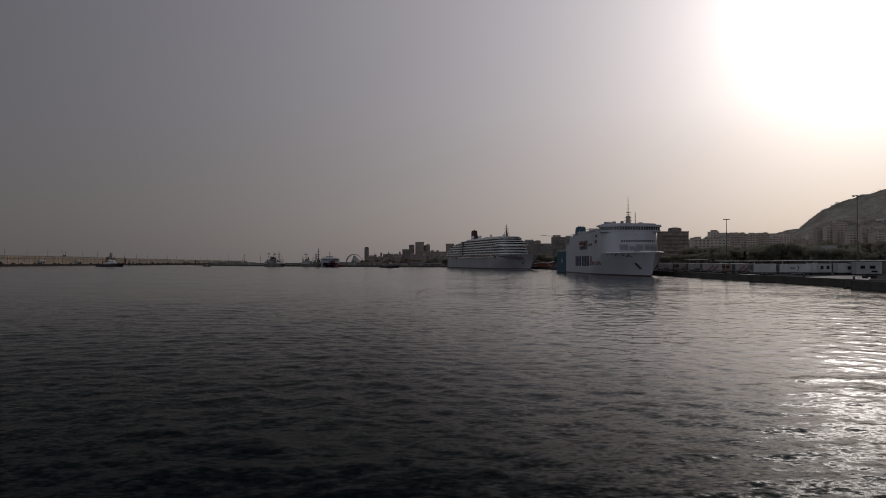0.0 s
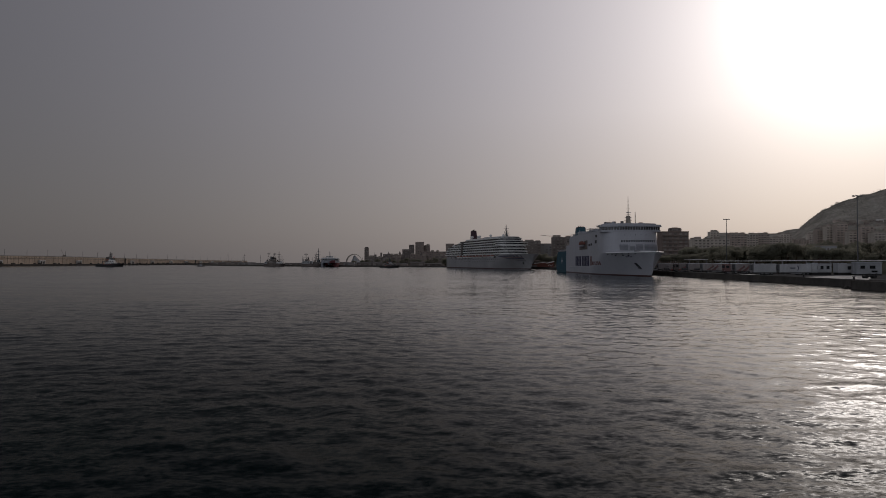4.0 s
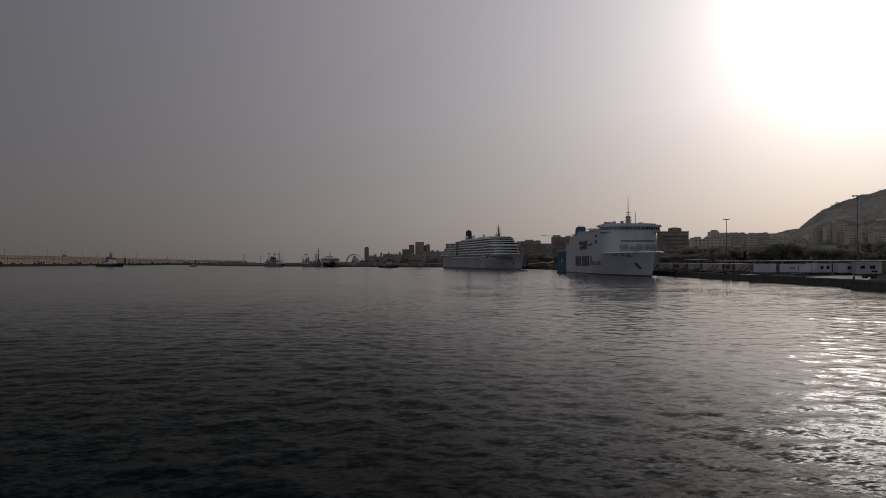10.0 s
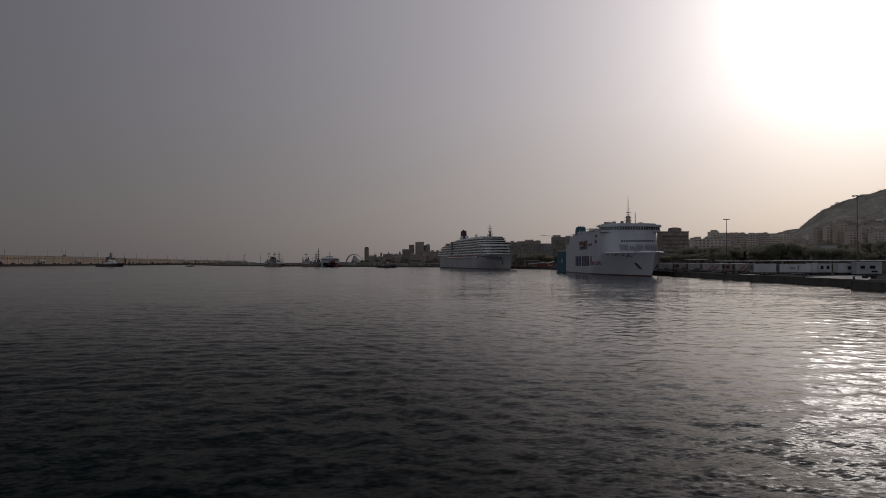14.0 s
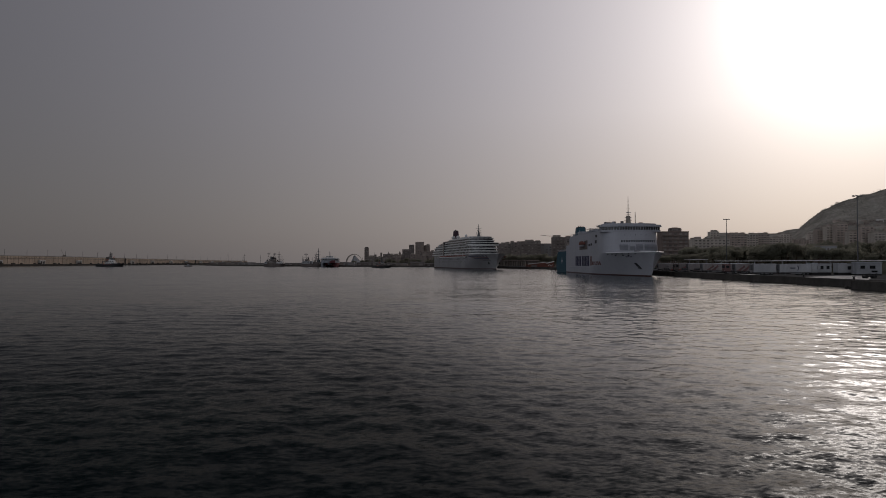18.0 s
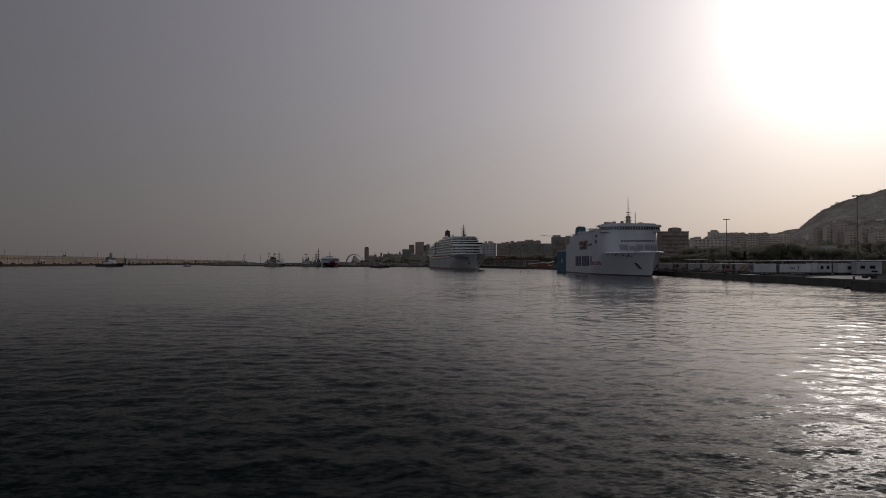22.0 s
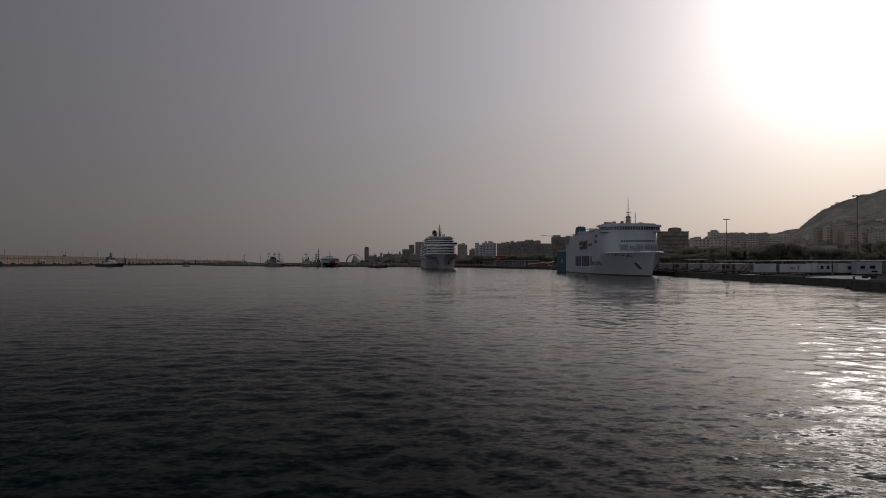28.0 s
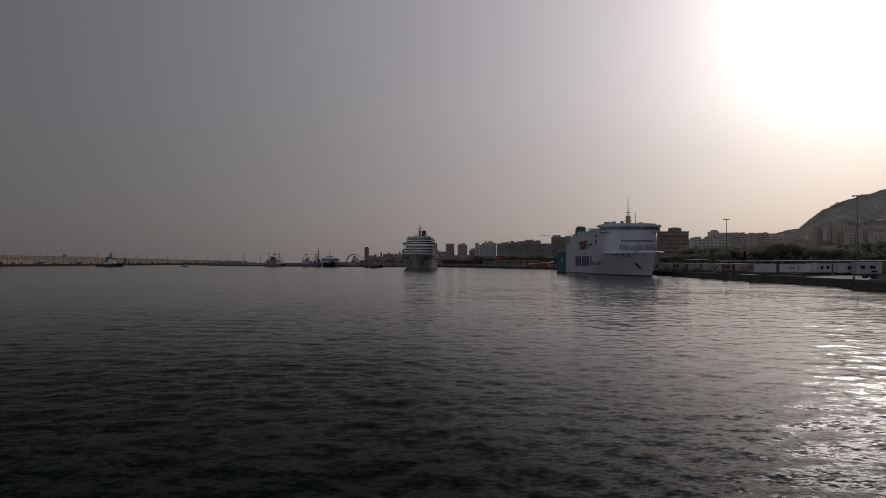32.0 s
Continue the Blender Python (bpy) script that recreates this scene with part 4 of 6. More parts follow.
def fast_ferry():
    f = thing("fast_ferry", "red and white fast catamaran ferry berthed bow out", "ferry", pose(-141.6, 818, 0, 0, 0, 7))
    for s in (-1, 1):
        bm = bmesh.new()
        prism(bm, [(s * 10.6, 2), (s * 10.6, 60), (s * 5.6, 60), (s * 5.6, 4), (s * 8.2, -4)], -1, 5.0, shift=(0, -0.6))
        part("hull", bm, M["hull_red" if s > 0 else "louvre"], f, "wave-piercing hull")
    part("tunnel_bow", prism(bmesh.new(), [(-5.5, 6), (5.5, 6), (5.5, 60), (-5.5, 60)], 1.6, 5.0), M["hull_red"], f, "shaded red tunnel between the hulls")
    part("centre_bow", prism(bmesh.new(), [(-2.6, 8), (0, -3), (2.6, 8)], 2.4, 6.4, shift=(0, -0.8)), M["ship_grey"], f, "short centre bow over the tunnel")
    part("car_deck", prism(bmesh.new(), [(-10.8, 3), (-7, -3), (7, -3), (10.8, 3), (10.8, 62), (-10.8, 62)], 5.0, 8.2, shrink=0.98), M["louvre"], f)
    part("bow_sweep", prism(bmesh.new(), [(-1, 5.1), (7.2, 5.1), (7.2, 8.1), (3.0, 8.1), (0.6, 7.0)], -0.1, 0.2), M["hull_red"], f, "dull red sweep on the front").matrix_basis = pose(0, -3.0, 0, 90, 0, 0)
    part("window_band", prism(bmesh.new(), [(-10.4, 3.4), (-6.6, -2), (6.6, -2), (10.4, 3.4), (10.4, 58), (-10.4, 58)], 8.2, 9.5), M["glass"], f)
    part("upper_deck", prism(bmesh.new(), [(-10.6, 4), (-6.6, -1.4), (6.6, -1.4), (10.6, 4), (10.6, 58), (-10.6, 58)], 9.5, 11.2, shrink=0.95), M["box_white"], f)
    part("wheelhouse", prism(bmesh.new(), [(-4.5, 6), (4.5, 6), (5, 14), (-5, 14)], 11.6, 13.6, shrink=0.9), M["white"], f)
    part("wheelhouse_windows", cut_box(-4.4, 4.4, 5.85, 8, 12.2, 13.0, 0.05), M["glass"], f)
    part("mast", rod(bmesh.new(), (0, 16, 11.4), (0, 16, 17), 0.3, 0.12), M["mast_grey"], f)
    for x in (-8, -4, 4, 8):
        part("deck_post", rod(bmesh.new(), (x, 2.6, 11.4), (x, 2.6, 13.0), 0.14), M["mast_grey"], f)
    part("front_rail", rails(bmesh.new(), [(-9, 3.4, 11.5), (-6, -0.4, 11.5), (6, -0.4, 11.5), (9, 3.4, 11.5)], 1.1, 2, 0.06), M["white"], f)
    return f


fast_ferry()


def work_ship(label, m, w, tiers, masts):
    s = thing("work_ship", label, "ship", m, "ships at the far quays")
    def half(y, z):
        u = max(0.0, min(1.0, (y + w / 2 + z * 0.5) / (w * 0.3)))
        return 6.0 * (1 - (1 - u) ** 2) ** 0.7
    part("hull", hull_mesh(half, lambda z: -w / 2 - z * 0.5, w / 2, [-1, 1, 2.5, 4], ST), M["dark"], s)
    for x0, x1, z0, z1, mat in tiers:
        ob = part("deckhouse", cut_box(-5, 5, x0, x1, z0, z1, 0.15), M[mat], s)
        part("window_row", cut_box(-5.06, -4.8, x0 + 0.5, x1 - 0.5, z1 - 1.5, z1 - 0.7, 0.03), M["glass"], ob)
        part("window_row", cut_box(4.8, 5.06, x0 + 0.5, x1 - 0.5, z1 - 1.5, z1 - 0.7, 0.03), M["glass"], ob)
    for y, z0, z1, r in masts:
        mast = part("mast", rod(bmesh.new(), (0, y, z0), (0, y, z1), r, r * 0.4), M["mast_grey"], s)
        for k in (0.45, 0.7):
            z = z0 + (z1 - z0) * k
            part("crosstree", cut_box(-0.3, 0.3, y - 2.2, y + 2.2, z, z + 0.4, 0.05), M["mast_grey"], mast)
    g = random.Random(int(w * 3))
    # stacked lockers, cranes and gear that break up the outline
    for k in range(16):
        y = g.uniform(-w * 0.44, w * 0.46)
        z = 3.9 + max(0.0, 1 - abs(y - w * 0.1) / (w * 0.5)) * g.uniform(1.5, 5.5)
        part("deck_gear", cut_box(g.uniform(-5, -2), g.uniform(1, 5), y - g.uniform(0.4, 1.3), y + g.uniform(0.4, 1.5), 3.9, z, 0.1), M[g.choice(("dark", "brown", "slab", "mast_grey", "hazy_white", "white"))], s)
    # thin lattice poles with slanting stays
    for k in range(13):
        y, z = g.uniform(-w * 0.46, w * 0.46), g.uniform(9.5, 15.5)
        pole = part("pole", rod(bmesh.new(), (0, y, 3.9), (0, y, z), 0.24, 0.14, 5), M["mast_grey"], s)
        part("stay", rod(bmesh.new(), (0, y, z * g.uniform(0.75, 0.98)), (0, y + g.uniform(-5, 5), z * g.uniform(0.4, 0.8)), 0.16, 0.12, 5), M["mast_grey"], pole)
    # derricks, vents and drums
    top = max(t[3] for t in tiers)
    for k in range(9):
        y = g.uniform(-w * 0.42, w * 0.42)
        z = max([4.0] + [t[3] for t in tiers if t[0] <= y <= t[1]])
        if k % 3 == 0:
            part("derrick", rod(rod(bmesh.new(), (0, y, z), (0, y, z + 3.2), 0.3), (0, y, z + 0.8), (0, y + g.choice((-4, 4)), z + g.uniform(3, 5)), 0.22, 0.14), M["dark"], s)
        elif k % 3 == 1:
            part("vent", rod(bmesh.new(), (g.uniform(-3, 3), y, z), (0, y, z + g.uniform(1.2, 2.2)), 0.55), M["dark"], s)
        else:
            part("drum", cut_box(-2.5, 2.5, y - 1.2, y + 1.2, z, z + g.uniform(0.9, 2.0), 0.2), M["white" if k == 2 else "dark"], s)
    return s


work_ship("white and grey work ship with lattice masts", pose(-228, 888, 0, 0, 0, 88), 26,
          ((-12, -4, 3.5, 5.8, "white"), (-4, 8, 4, 7.2, "slab"), (-1, 6, 7.2, 10.2, "dark"), (2, 4.5, 10.2, 13.4, "mast_grey"), (9, 12.5, 3.8, 6.4, "hazy_white")),
          ((-6, 7, 20, 0.7), (0, 14, 18.5, 0.4), (8, 15, 19, 0.5)))
work_ship("grey work ship with a tall mast", pose(-172, 862, 0, 0, 0, 92), 28,
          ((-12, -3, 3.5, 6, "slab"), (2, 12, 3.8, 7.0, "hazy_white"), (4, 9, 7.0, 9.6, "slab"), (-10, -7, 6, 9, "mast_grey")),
          ((-8.5, 8, 24, 0.8), (-6, 8, 19, 0.5), (8, 14, 17.5, 0.4)))


# ---- breakwater ----
def crest(y):
    """Height of the breakwater crest, which steps down towards its far end."""
    return float(np.interp(y, (932, 1090, 1300, 1665, 1905, 2110), (15.6, 15.3, 13.2, 11.2, 10.2, 9.6)))


def breakwater():
    b = thing("breakwater", "long tan concrete breakwater with a walled crest", "breakwater", pose(-630, 0, 0), kind="structure")
    part("base", box(bmesh.new(), 0.4, 16, 560, 2110, -3, 2.8), M["quay_face"], b, "dark low berth at the foot")
    bm = bmesh.new()
    for k in range(62):
        box(bm, -24, -0.05, 560 + k * 25, 585 + k * 25, -3, crest(560 + k * 25))
    part("core", bm, M["concrete"], b)
    seg = data("panel", cut_box(0, 0.5, 0.12, 24.88, 2.8, 14.4, 0.08), M["tan_wall"])
    cap = data("coping", cut_box(-0.3, 0.9, 0.05, 24.95, 14.4, 15.2, 0.08), M["concrete"])
    rib = data("pilaster", cut_box(0.4, 1.0, -0.35, 0.35, 2.8, 14.4, 0.05), M["tan_wall"])
    for k in range(62):
        y = 560 + k * 25
        tall = (1, 1, crest(y) / 15.2)
        piece("panel", seg, b, 0, y, 0, 0, tall)
        piece("coping", cap, b, 0, y, 0, 0, tall)
        piece("pilaster", rib, b, 0, y, 0, 0, tall)
    # expansion joints and two dark blocks added for the wall's seams
    joint = data("joint", cut_box(0.38, 0.62, -0.2, 0.2, 2.9, 14.3, 0.03), M["black"])
    butt = data("buttress", cut_box(0.4, 2.2, -0.9, 0.9, 2.7, 15.3, 0.1), M["quay_face"])
    for k in range(62):
        piece("joint", joint, b, 0, 572.5 + k * 25, 0, 0, (1, 1, crest(560 + k * 25) / 15.2))
    for y in (1297, 1665):
        piece("buttress", butt, b, 0, y, 0, 0, (1, 1, crest(y) / 15.2))
    crate = data("berth_block", cut_box(3.5, 6.5, -2.2, 2.2, 2.78, 4.6, 0.15), M["quay_face"])
    rng = random.Random(14)
    for k in range(46):
        piece("berth_block", crate, b, rng.uniform(0, 7), 900 + k * 24 + rng.uniform(-9, 9), 0, rng.uniform(-20, 20), (rng.uniform(0.5, 1.2), rng.uniform(0.4, 1.4), 1))
    ledge = data("ledge", cut_box(0.5, 1.5, 0.05, 24.95, 11.2, 11.7, 0.05), M["concrete"])
    for k in range(62):
        piece("ledge", ledge, b, 0, 560 + k * 25, 0, 0, (1, 1, crest(560 + k * 25) / 15.2))
    hole = data("scupper", cut_box(0.4, 0.56, -0.5, 0.5, 12.2, 13.2, 0.03), M["black"])
    for k in range(124):
        piece("scupper", hole, b, 0, 566 + k * 12.5, 0, 0, (1, 1, crest(566 + k * 12.5) / 15.2))
    rail = bmesh.new()
    for k in range(310):
        box(rail, -0.05, 0.05, 560 + k * 5, 560.12 + k * 5, crest(557 + k * 5) - 0.3, crest(557 + k * 5) + 1.0)
    for k in range(62):
        y, z = 560 + k * 25, crest(560 + k * 25)
        box(rail, -0.05, 0.05, y, y + 25, z + 0.9, z + 1.02)
        box(rail, -0.05, 0.05, y, y + 25, z + 0.5, z + 0.58)
    tagged(part("railing", rail, M["metal"], b), kind="stuff")
    return b


breakwater()


def hut(m):
    h = thing("breakwater_hut", "small pale service hut with dark doorways", "hut", m, "huts along the breakwater")
    part("walls", cut_box(0, 3, -6, 6, 0, 5.2, 0.08), M["white"], h)
    part("roof", cut_box(-0.1, 3.5, -6.8, 6.8, 5.2, 6.0, 0.08), M["white"], h)
    for y in (-3.0, 3.0):
        part("doorway", cut_box(2.8, 3.06, y - 2.1, y + 2.1, 0.1, 4.4, 0.03), M["black"], h, "dark doorway")
    for y in (-5.6, 0, 5.6):
        part("post", cut_box(3.0, 3.4, y - 0.5, y + 0.5, 0, 5.2, 0.03), M["white"], h)
    return h


first_hut = hut(pose(-629.4, 1026, 2.8))
for y in (926, 1131, 1230, 1324, 1416, 1513, 1603, 1700, 1787, 1874, 1954, 2040):
    copy_thing(first_hut, pose(-629.4, y, 2.8))


def lamp_post(m, h=9.0):
    p = thing("street_lamp", "slender grey lamp post on the breakwater crest", "street lamp", m, "breakwater lamps")
    part("pole", rod(bmesh.new(), (0, 0, 0), (0, 0, h), 0.26, 0.2, 6), M["mast_grey"], p)
    part("arm", rod(bmesh.new(), (0, 0, h), (1.6, 0, h + 0.3), 0.07, 0.05, 5), M["mast_grey"], p)
    part("lamp_head", cut_box(1.3, 2.2, -0.18, 0.18, h + 0.2, h + 0.4, 0.04), M["metal"], p)
    return p


first_lamp = lamp_post(pose(-634, 948, crest(935)))
for k in range(27):
    if k != 4:
        copy_thing(first_lamp, pose(-634, 744 + k * 51, crest(744 + k * 51 - 12.5)))
cr = thing("mobile_crane", "thin dark crane jib leaning above the breakwater", "crane", pose(-640, 1108, crest(1085)))
part("cabin", cut_box(-1.5, 1.5, -2.5, 2.5, 0, 2.6, 0.1), M["dark"], cr)
part("jib", rod(bmesh.new(), (0, -1, 2), (-4, -3.5, 12), 0.3, 0.2, 6), M["dark"], cr)

# rubble tip and low mole between breakwater and town
bm = bmesh.new()
rng = random.Random(3)
for k in range(700):
    y = rng.uniform(1180, 2050)
    w = rng.uniform(0.8, 2.6)
    x = rng.uniform(-10, 10)
    box(bm, x - w, x + w, y - w, y + w * 1.3, -1, 1.2 + rng.random() * (2.8 - abs(x) * 0.18))
rub = tagged(new("rubble_mole", data("rubble_mole", bm, M["quay_face"])), "low dark rubble mole of rough blocks", "mole", kind="stuff")
rub.location = (-560, 0, 0)
for v in rub.data.vertices:
    v.co.x += (v.co.y - 1180) * 0.05
    v.co.z *= 1.0


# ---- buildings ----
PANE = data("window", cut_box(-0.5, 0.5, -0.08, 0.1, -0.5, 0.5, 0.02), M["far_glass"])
SLAB = {}


def building(label, x, y, w, d, h, mat, turn=0.0, bays=0, floors=0, z=QZ - 0.3, balconies=False, top=0, category="building", group=""):
    """A flat-roofed block with its storeys: front towards -y."""
    b = thing("apartment_block" if category == "apartment block" else "town_building", label, category, pose(x, y, z, 0, 0, turn), group)
    part("wall", cut_box(-w / 2, w / 2, 0, d, 0, h, 0.1), M[mat], b)
    part("roof", cut_box(-w / 2 - 0.25, w / 2 + 0.25, -0.25, d + 0.25, h, h + 0.7, 0.08), M[mat if mat != "dark" else "roof"], b)
    floors = floors or max(2, int(h / 3.3))
    bays = bays or max(2, int(w / 4.2))
    fh, bw = h / floors, w / bays
    for k in range(floors):
        if balconies:
            key = (round(w, 1), mat)
            if key not in SLAB:
                SLAB[key] = data("balcony", cut_box(-w / 2 + 0.4, w / 2 - 0.4, -1.1, 0.1, 0, 1.0, 0.05), M[mat])
            if k:
                piece("balcony", SLAB[key], b, 0, 0, k * fh + 0.1)
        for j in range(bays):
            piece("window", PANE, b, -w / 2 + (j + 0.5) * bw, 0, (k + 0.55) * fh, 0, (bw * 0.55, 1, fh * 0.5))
    # rooftop stair heads and tanks
    r = random.Random(int(x * 7 + y))
    for k in range(top):
        cx, cw = r.uniform(-w / 2 + 2, w / 2 - 2), r.uniform(1.5, 3.2)
        part("stair_head", cut_box(max(-w / 2, cx - cw), min(w / 2, cx + cw), d * (0.2 + 0.05 * k), d * (0.6 + 0.04 * k), h + 0.68, h + r.uniform(2.0, 3.6), 0.08), M["cream" if mat != "dark" else "dark"], b)
    return b


for label, x, y, w, d, h, mat, balc, top in (
    ("dark office block in the haze with rows of windows", -150.0, 1500, 38.8, 18, 16.2, "dark", 0, 2),
    ("dark brown block by the clock tower", -98.1, 1450, 21.2, 12.7, 18.4, "dark", 0, 1),
    ("dark brown slab block with rows of windows", -66.3, 1250, 22.6, 13.6, 28.3, "dark", 0, 0),
    ("tall dark stair tower", -59.6, 1245, 9.7, 10, 36.8, "dark", 0, 0),
    ("tall brown tower block with rows of windows", -46.5, 1300, 16.8, 10.1, 43.8, "brown", 0, 0),
    ("brown tower with a stair head", -32.8, 1310, 13.6, 10, 37.4, "brown", 0, 1),
    ("long grey office slab with rows of windows", -15.0, 1200, 46.6, 18, 23.2, "brown", 0, 3),
    ("brown tower block with rows of windows", 12.4, 1150, 14.9, 10, 36.3, "brown", 0, 0),
    ("brown tower with stair heads", 32.7, 1100, 16.1, 10, 33.0, "brown", 0, 2),
):
    building(label, x, y, w, d, h, mat, balconies=bool(balc), top=top, category="apartment block", group="towers of the old town")

for label, x, y, w, d, h, mat, balc, top in (
    ("low brown block with rows of windows", 44.8, 1000, 8.6, 10, 22.7, "brown", 0, 1),
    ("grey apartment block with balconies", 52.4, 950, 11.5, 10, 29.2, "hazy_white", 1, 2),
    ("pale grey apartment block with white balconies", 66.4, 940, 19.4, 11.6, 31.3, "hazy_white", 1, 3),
    ("long brown apartment slab with balconies", 86.6, 930, 19.2, 11.5, 30.3, "slab", 1, 3),
    ("long brown apartment slab with rows of windows", 102.5, 925, 13.6, 10, 31.7, "slab", 1, 2),
    ("tall brown apartment slab with roof houses", 120.6, 900, 27.2, 16.3, 32.5, "slab", 1, 5),
    ("pale grey office block with rows of windows", 145.5, 920, 16.7, 10.0, 30.0, "grey", 0, 0),
    ("tall grey-brown apartment block with rows of windows", 146.0, 820, 17.7, 10.6, 35.0, "slab", 1, 2),
    ("tall grey-brown apartment block with roof house", 157.9, 800, 15.2, 10, 34.9, "slab", 1, 2),
    ("grey-brown block behind the ferry", 181.0, 830, 18.6, 11.2, 33.2, "slab", 1, 1),
):
    building(label, x, y, w, d, h, mat, balconies=bool(balc), top=top, category="apartment block", group="blocks behind the terminal")

for label, x, y, w, d, h, mat, balc, top in (
    ("dark brown office building with penthouse", 198.7, 560, 22.7, 13.6, 30.2, "office", 1, 0),
    ("cream apartment block with rows of windows", 346.8, 900, 15.5, 10, 35.0, "sun_cream", 1, 5),
    ("broad cream building with long bands", 312.2, 760, 41.3, 18, 30.8, "sun_cream", 1, 5),
    ("pale apartment tower with rows of windows", 414.7, 1000, 13.8, 10, 50.3, "sun_cream", 1, 4),
    ("brown apartment block among trees", 429.1, 950, 22.9, 13.7, 44.7, "sun_brown", 1, 6),
    ("cream apartment block on the slope", 463.0, 980, 16.9, 10.1, 45.2, "sun_cream", 1, 5),
    ("brown apartment slab on the slope", 489.7, 1000, 17.2, 10.3, 46.8, "sun_brown", 1, 6),
    ("pale block on the slope with rows of windows", 517.9, 1020, 19.3, 11.6, 41.5, "sun_cream", 1, 5),
    ("cream block with a roof house", 555.6, 1060, 18.3, 11.0, 49.4, "sun_cream", 1, 5),
    ("brown block below the hill", 590.3, 1080, 26.1, 15.7, 40.9, "sun_brown", 1, 5),
):
    building(label, x, y, w, d, h, mat, balconies=bool(balc), top=top, category="apartment block", group="blocks behind the quay")

for label, x, y, w, d, h, mat, balc, top in (
    ("tall brown apartment block below the hill", 566.0, 980, 13.5, 10, 51.1, "sun_brown", 1, 4),
    ("tall cream apartment block below the hill", 569.0, 960, 14.1, 10, 55.9, "sun_cream", 1, 5),
    ("tall brown apartment block with balconies", 572.9, 940, 16.2, 10, 58.1, "sun_brown", 1, 5),
    ("wide cream apartment tower", 566.0, 900, 16.3, 10, 45.7, "sun_cream", 1, 4),
    ("brown apartment tower with rows of windows", 570.5, 880, 16.7, 10.0, 51.6, "sun_brown", 1, 5),
    ("cream apartment tower at the road", 578.3, 860, 23.7, 14.2, 42.4, "sun_cream", 1, 5),
    ("cream hillside block with rows of windows", 621.6, 1100, 14.2, 10, 51.1, "sun_cream", 1, 4),
    ("brown hillside block with rows of windows", 633.1, 900, 31.0, 18, 54.3, "sun_brown", 1, 4),
):
    building(label, x, y, w, d, h, mat, balconies=bool(balc), top=top, category="apartment block", group="blocks below the hill")



# town mass between the towers
rng = random.Random(41)
for k in range(34):
    f = (k + rng.random()) / 34
    y = rng.uniform(1120, 1420)
    x = y * (-0.108 + f * 0.165)
    building(rng.choice(("low brown town block in the haze", "grey-brown flat-roofed town block", "dark town block behind the promenade")), x, y, rng.uniform(12, 24), 11,
             4.6 + y / 1160 * rng.uniform(5.5, 14), rng.choice(("brown", "dark", "slab", "brown")), top=rng.choice((0, 1, 2)), category="apartment block", group="town blocks behind the promenade")
# smaller houses that fill the slope of the town
rng = random.Random(31)
for k in range(46):
    y = rng.uniform(720, 1120)
    x = y * rng.uniform(0.375, 0.575)
    building(rng.choice(("small cream town house among trees", "small brown town house in the haze", "pale flat-roofed house on the slope")), x, y, rng.uniform(9, 17), 9,
             6 + (y - 700) * 0.065 + rng.uniform(0, 8), rng.choice(("sun_cream", "sun_brown", "sun_cream", "sun_brown")), turn=rng.uniform(-14, 14), top=rng.choice((0, 1, 1)), category="apartment block", group="small houses of the town")


def round_penthouse():
    t = thing("rooftop_drum", "rounded brown penthouse on the office roof", "penthouse", pose(200.5, 567, QZ - 0.3 + 30.9))
    part("drum", rod(bmesh.new(), (0, 0, 0), (0, 0, 2.6), 5.6, 5.4, 20), M["office"], t, "", True)
    part("drum_roof", ball(bmesh.new(), (0, 0, 2.5), 5.4, 1, 1, 0.22, 3), M["office"], t, "shallow rounded roof", True)
    for k in range(9):
        a = math.pi * (1.1 + 0.1 * k)
        piece("window", PANE, t, 5.5 * math.cos(a), 5.5 * math.sin(a), 1.4, math.degrees(a) + 90, (1.1, 1, 1.3))
    return t


round_penthouse()


def arcade():
    a = thing("arcade_building", "low white building with dark arches among trees", "building", pose(171.6, 292, QZ + 2.4))
    part("wall", cut_box(-4, 4, 0, 3, 5.2, 9.0, 0.08), M["hazy_white"], a)
    part("retaining_wall", cut_box(-4.4, 4.4, -0.4, 3.4, 0, 5.2, 0.08), M["dark"], a, "dark retaining wall")
    part("roof", cut_box(-4.3, 4.3, -0.3, 3.3, 9.0, 9.4, 0.06), M["cream"], a)
    for k in range(5):
        bm = bmesh.new()
        x = -3.1 + k * 1.55
        pts = [(x - 0.38, 6.4), (x + 0.38, 6.4), (x + 0.38, 7.7), (x + 0.2, 8.05), (x - 0.2, 8.05), (x - 0.38, 7.7)]
        part("arch", prism(bm, pts, -0.1, 0.06), M["dark"], a, "dark arched opening").matrix_basis = pose(0, 0, 0, 90, 0, 0)
    return a


arcade()


def palace_tower(x, y, h):
    t = thing("clock_tower", "slim stepped stone tower with a lantern top", "tower", pose(x, y, QZ - 0.3))
    part("shaft", cut_box(-3.4, 3.4, 0, 6.8, 0, h * 0.72, 0.1), M["brown"], t)
    part("belfry", cut_box(-2.6, 2.6, 0.8, 6, h * 0.72, h * 0.9, 0.1), M["brown"], t)
    part("lantern", rod(bmesh.new(), (0, 3.4, h * 0.9), (0, 3.4, h), 1.5, 0.9, 10), M["dark"], t)
    for z in (0.2, 0.4, 0.58):
        piece("window", PANE, t, 0, 0, h * z, 0, (1.6, 1, 2.6))
    for x0 in (-1, 1):
        piece("window", PANE, t, x0, 0.8, h * 0.81, 0, (1.0, 1, h * 0.11))
    return t


palace_tower(-103, 1560, 30)


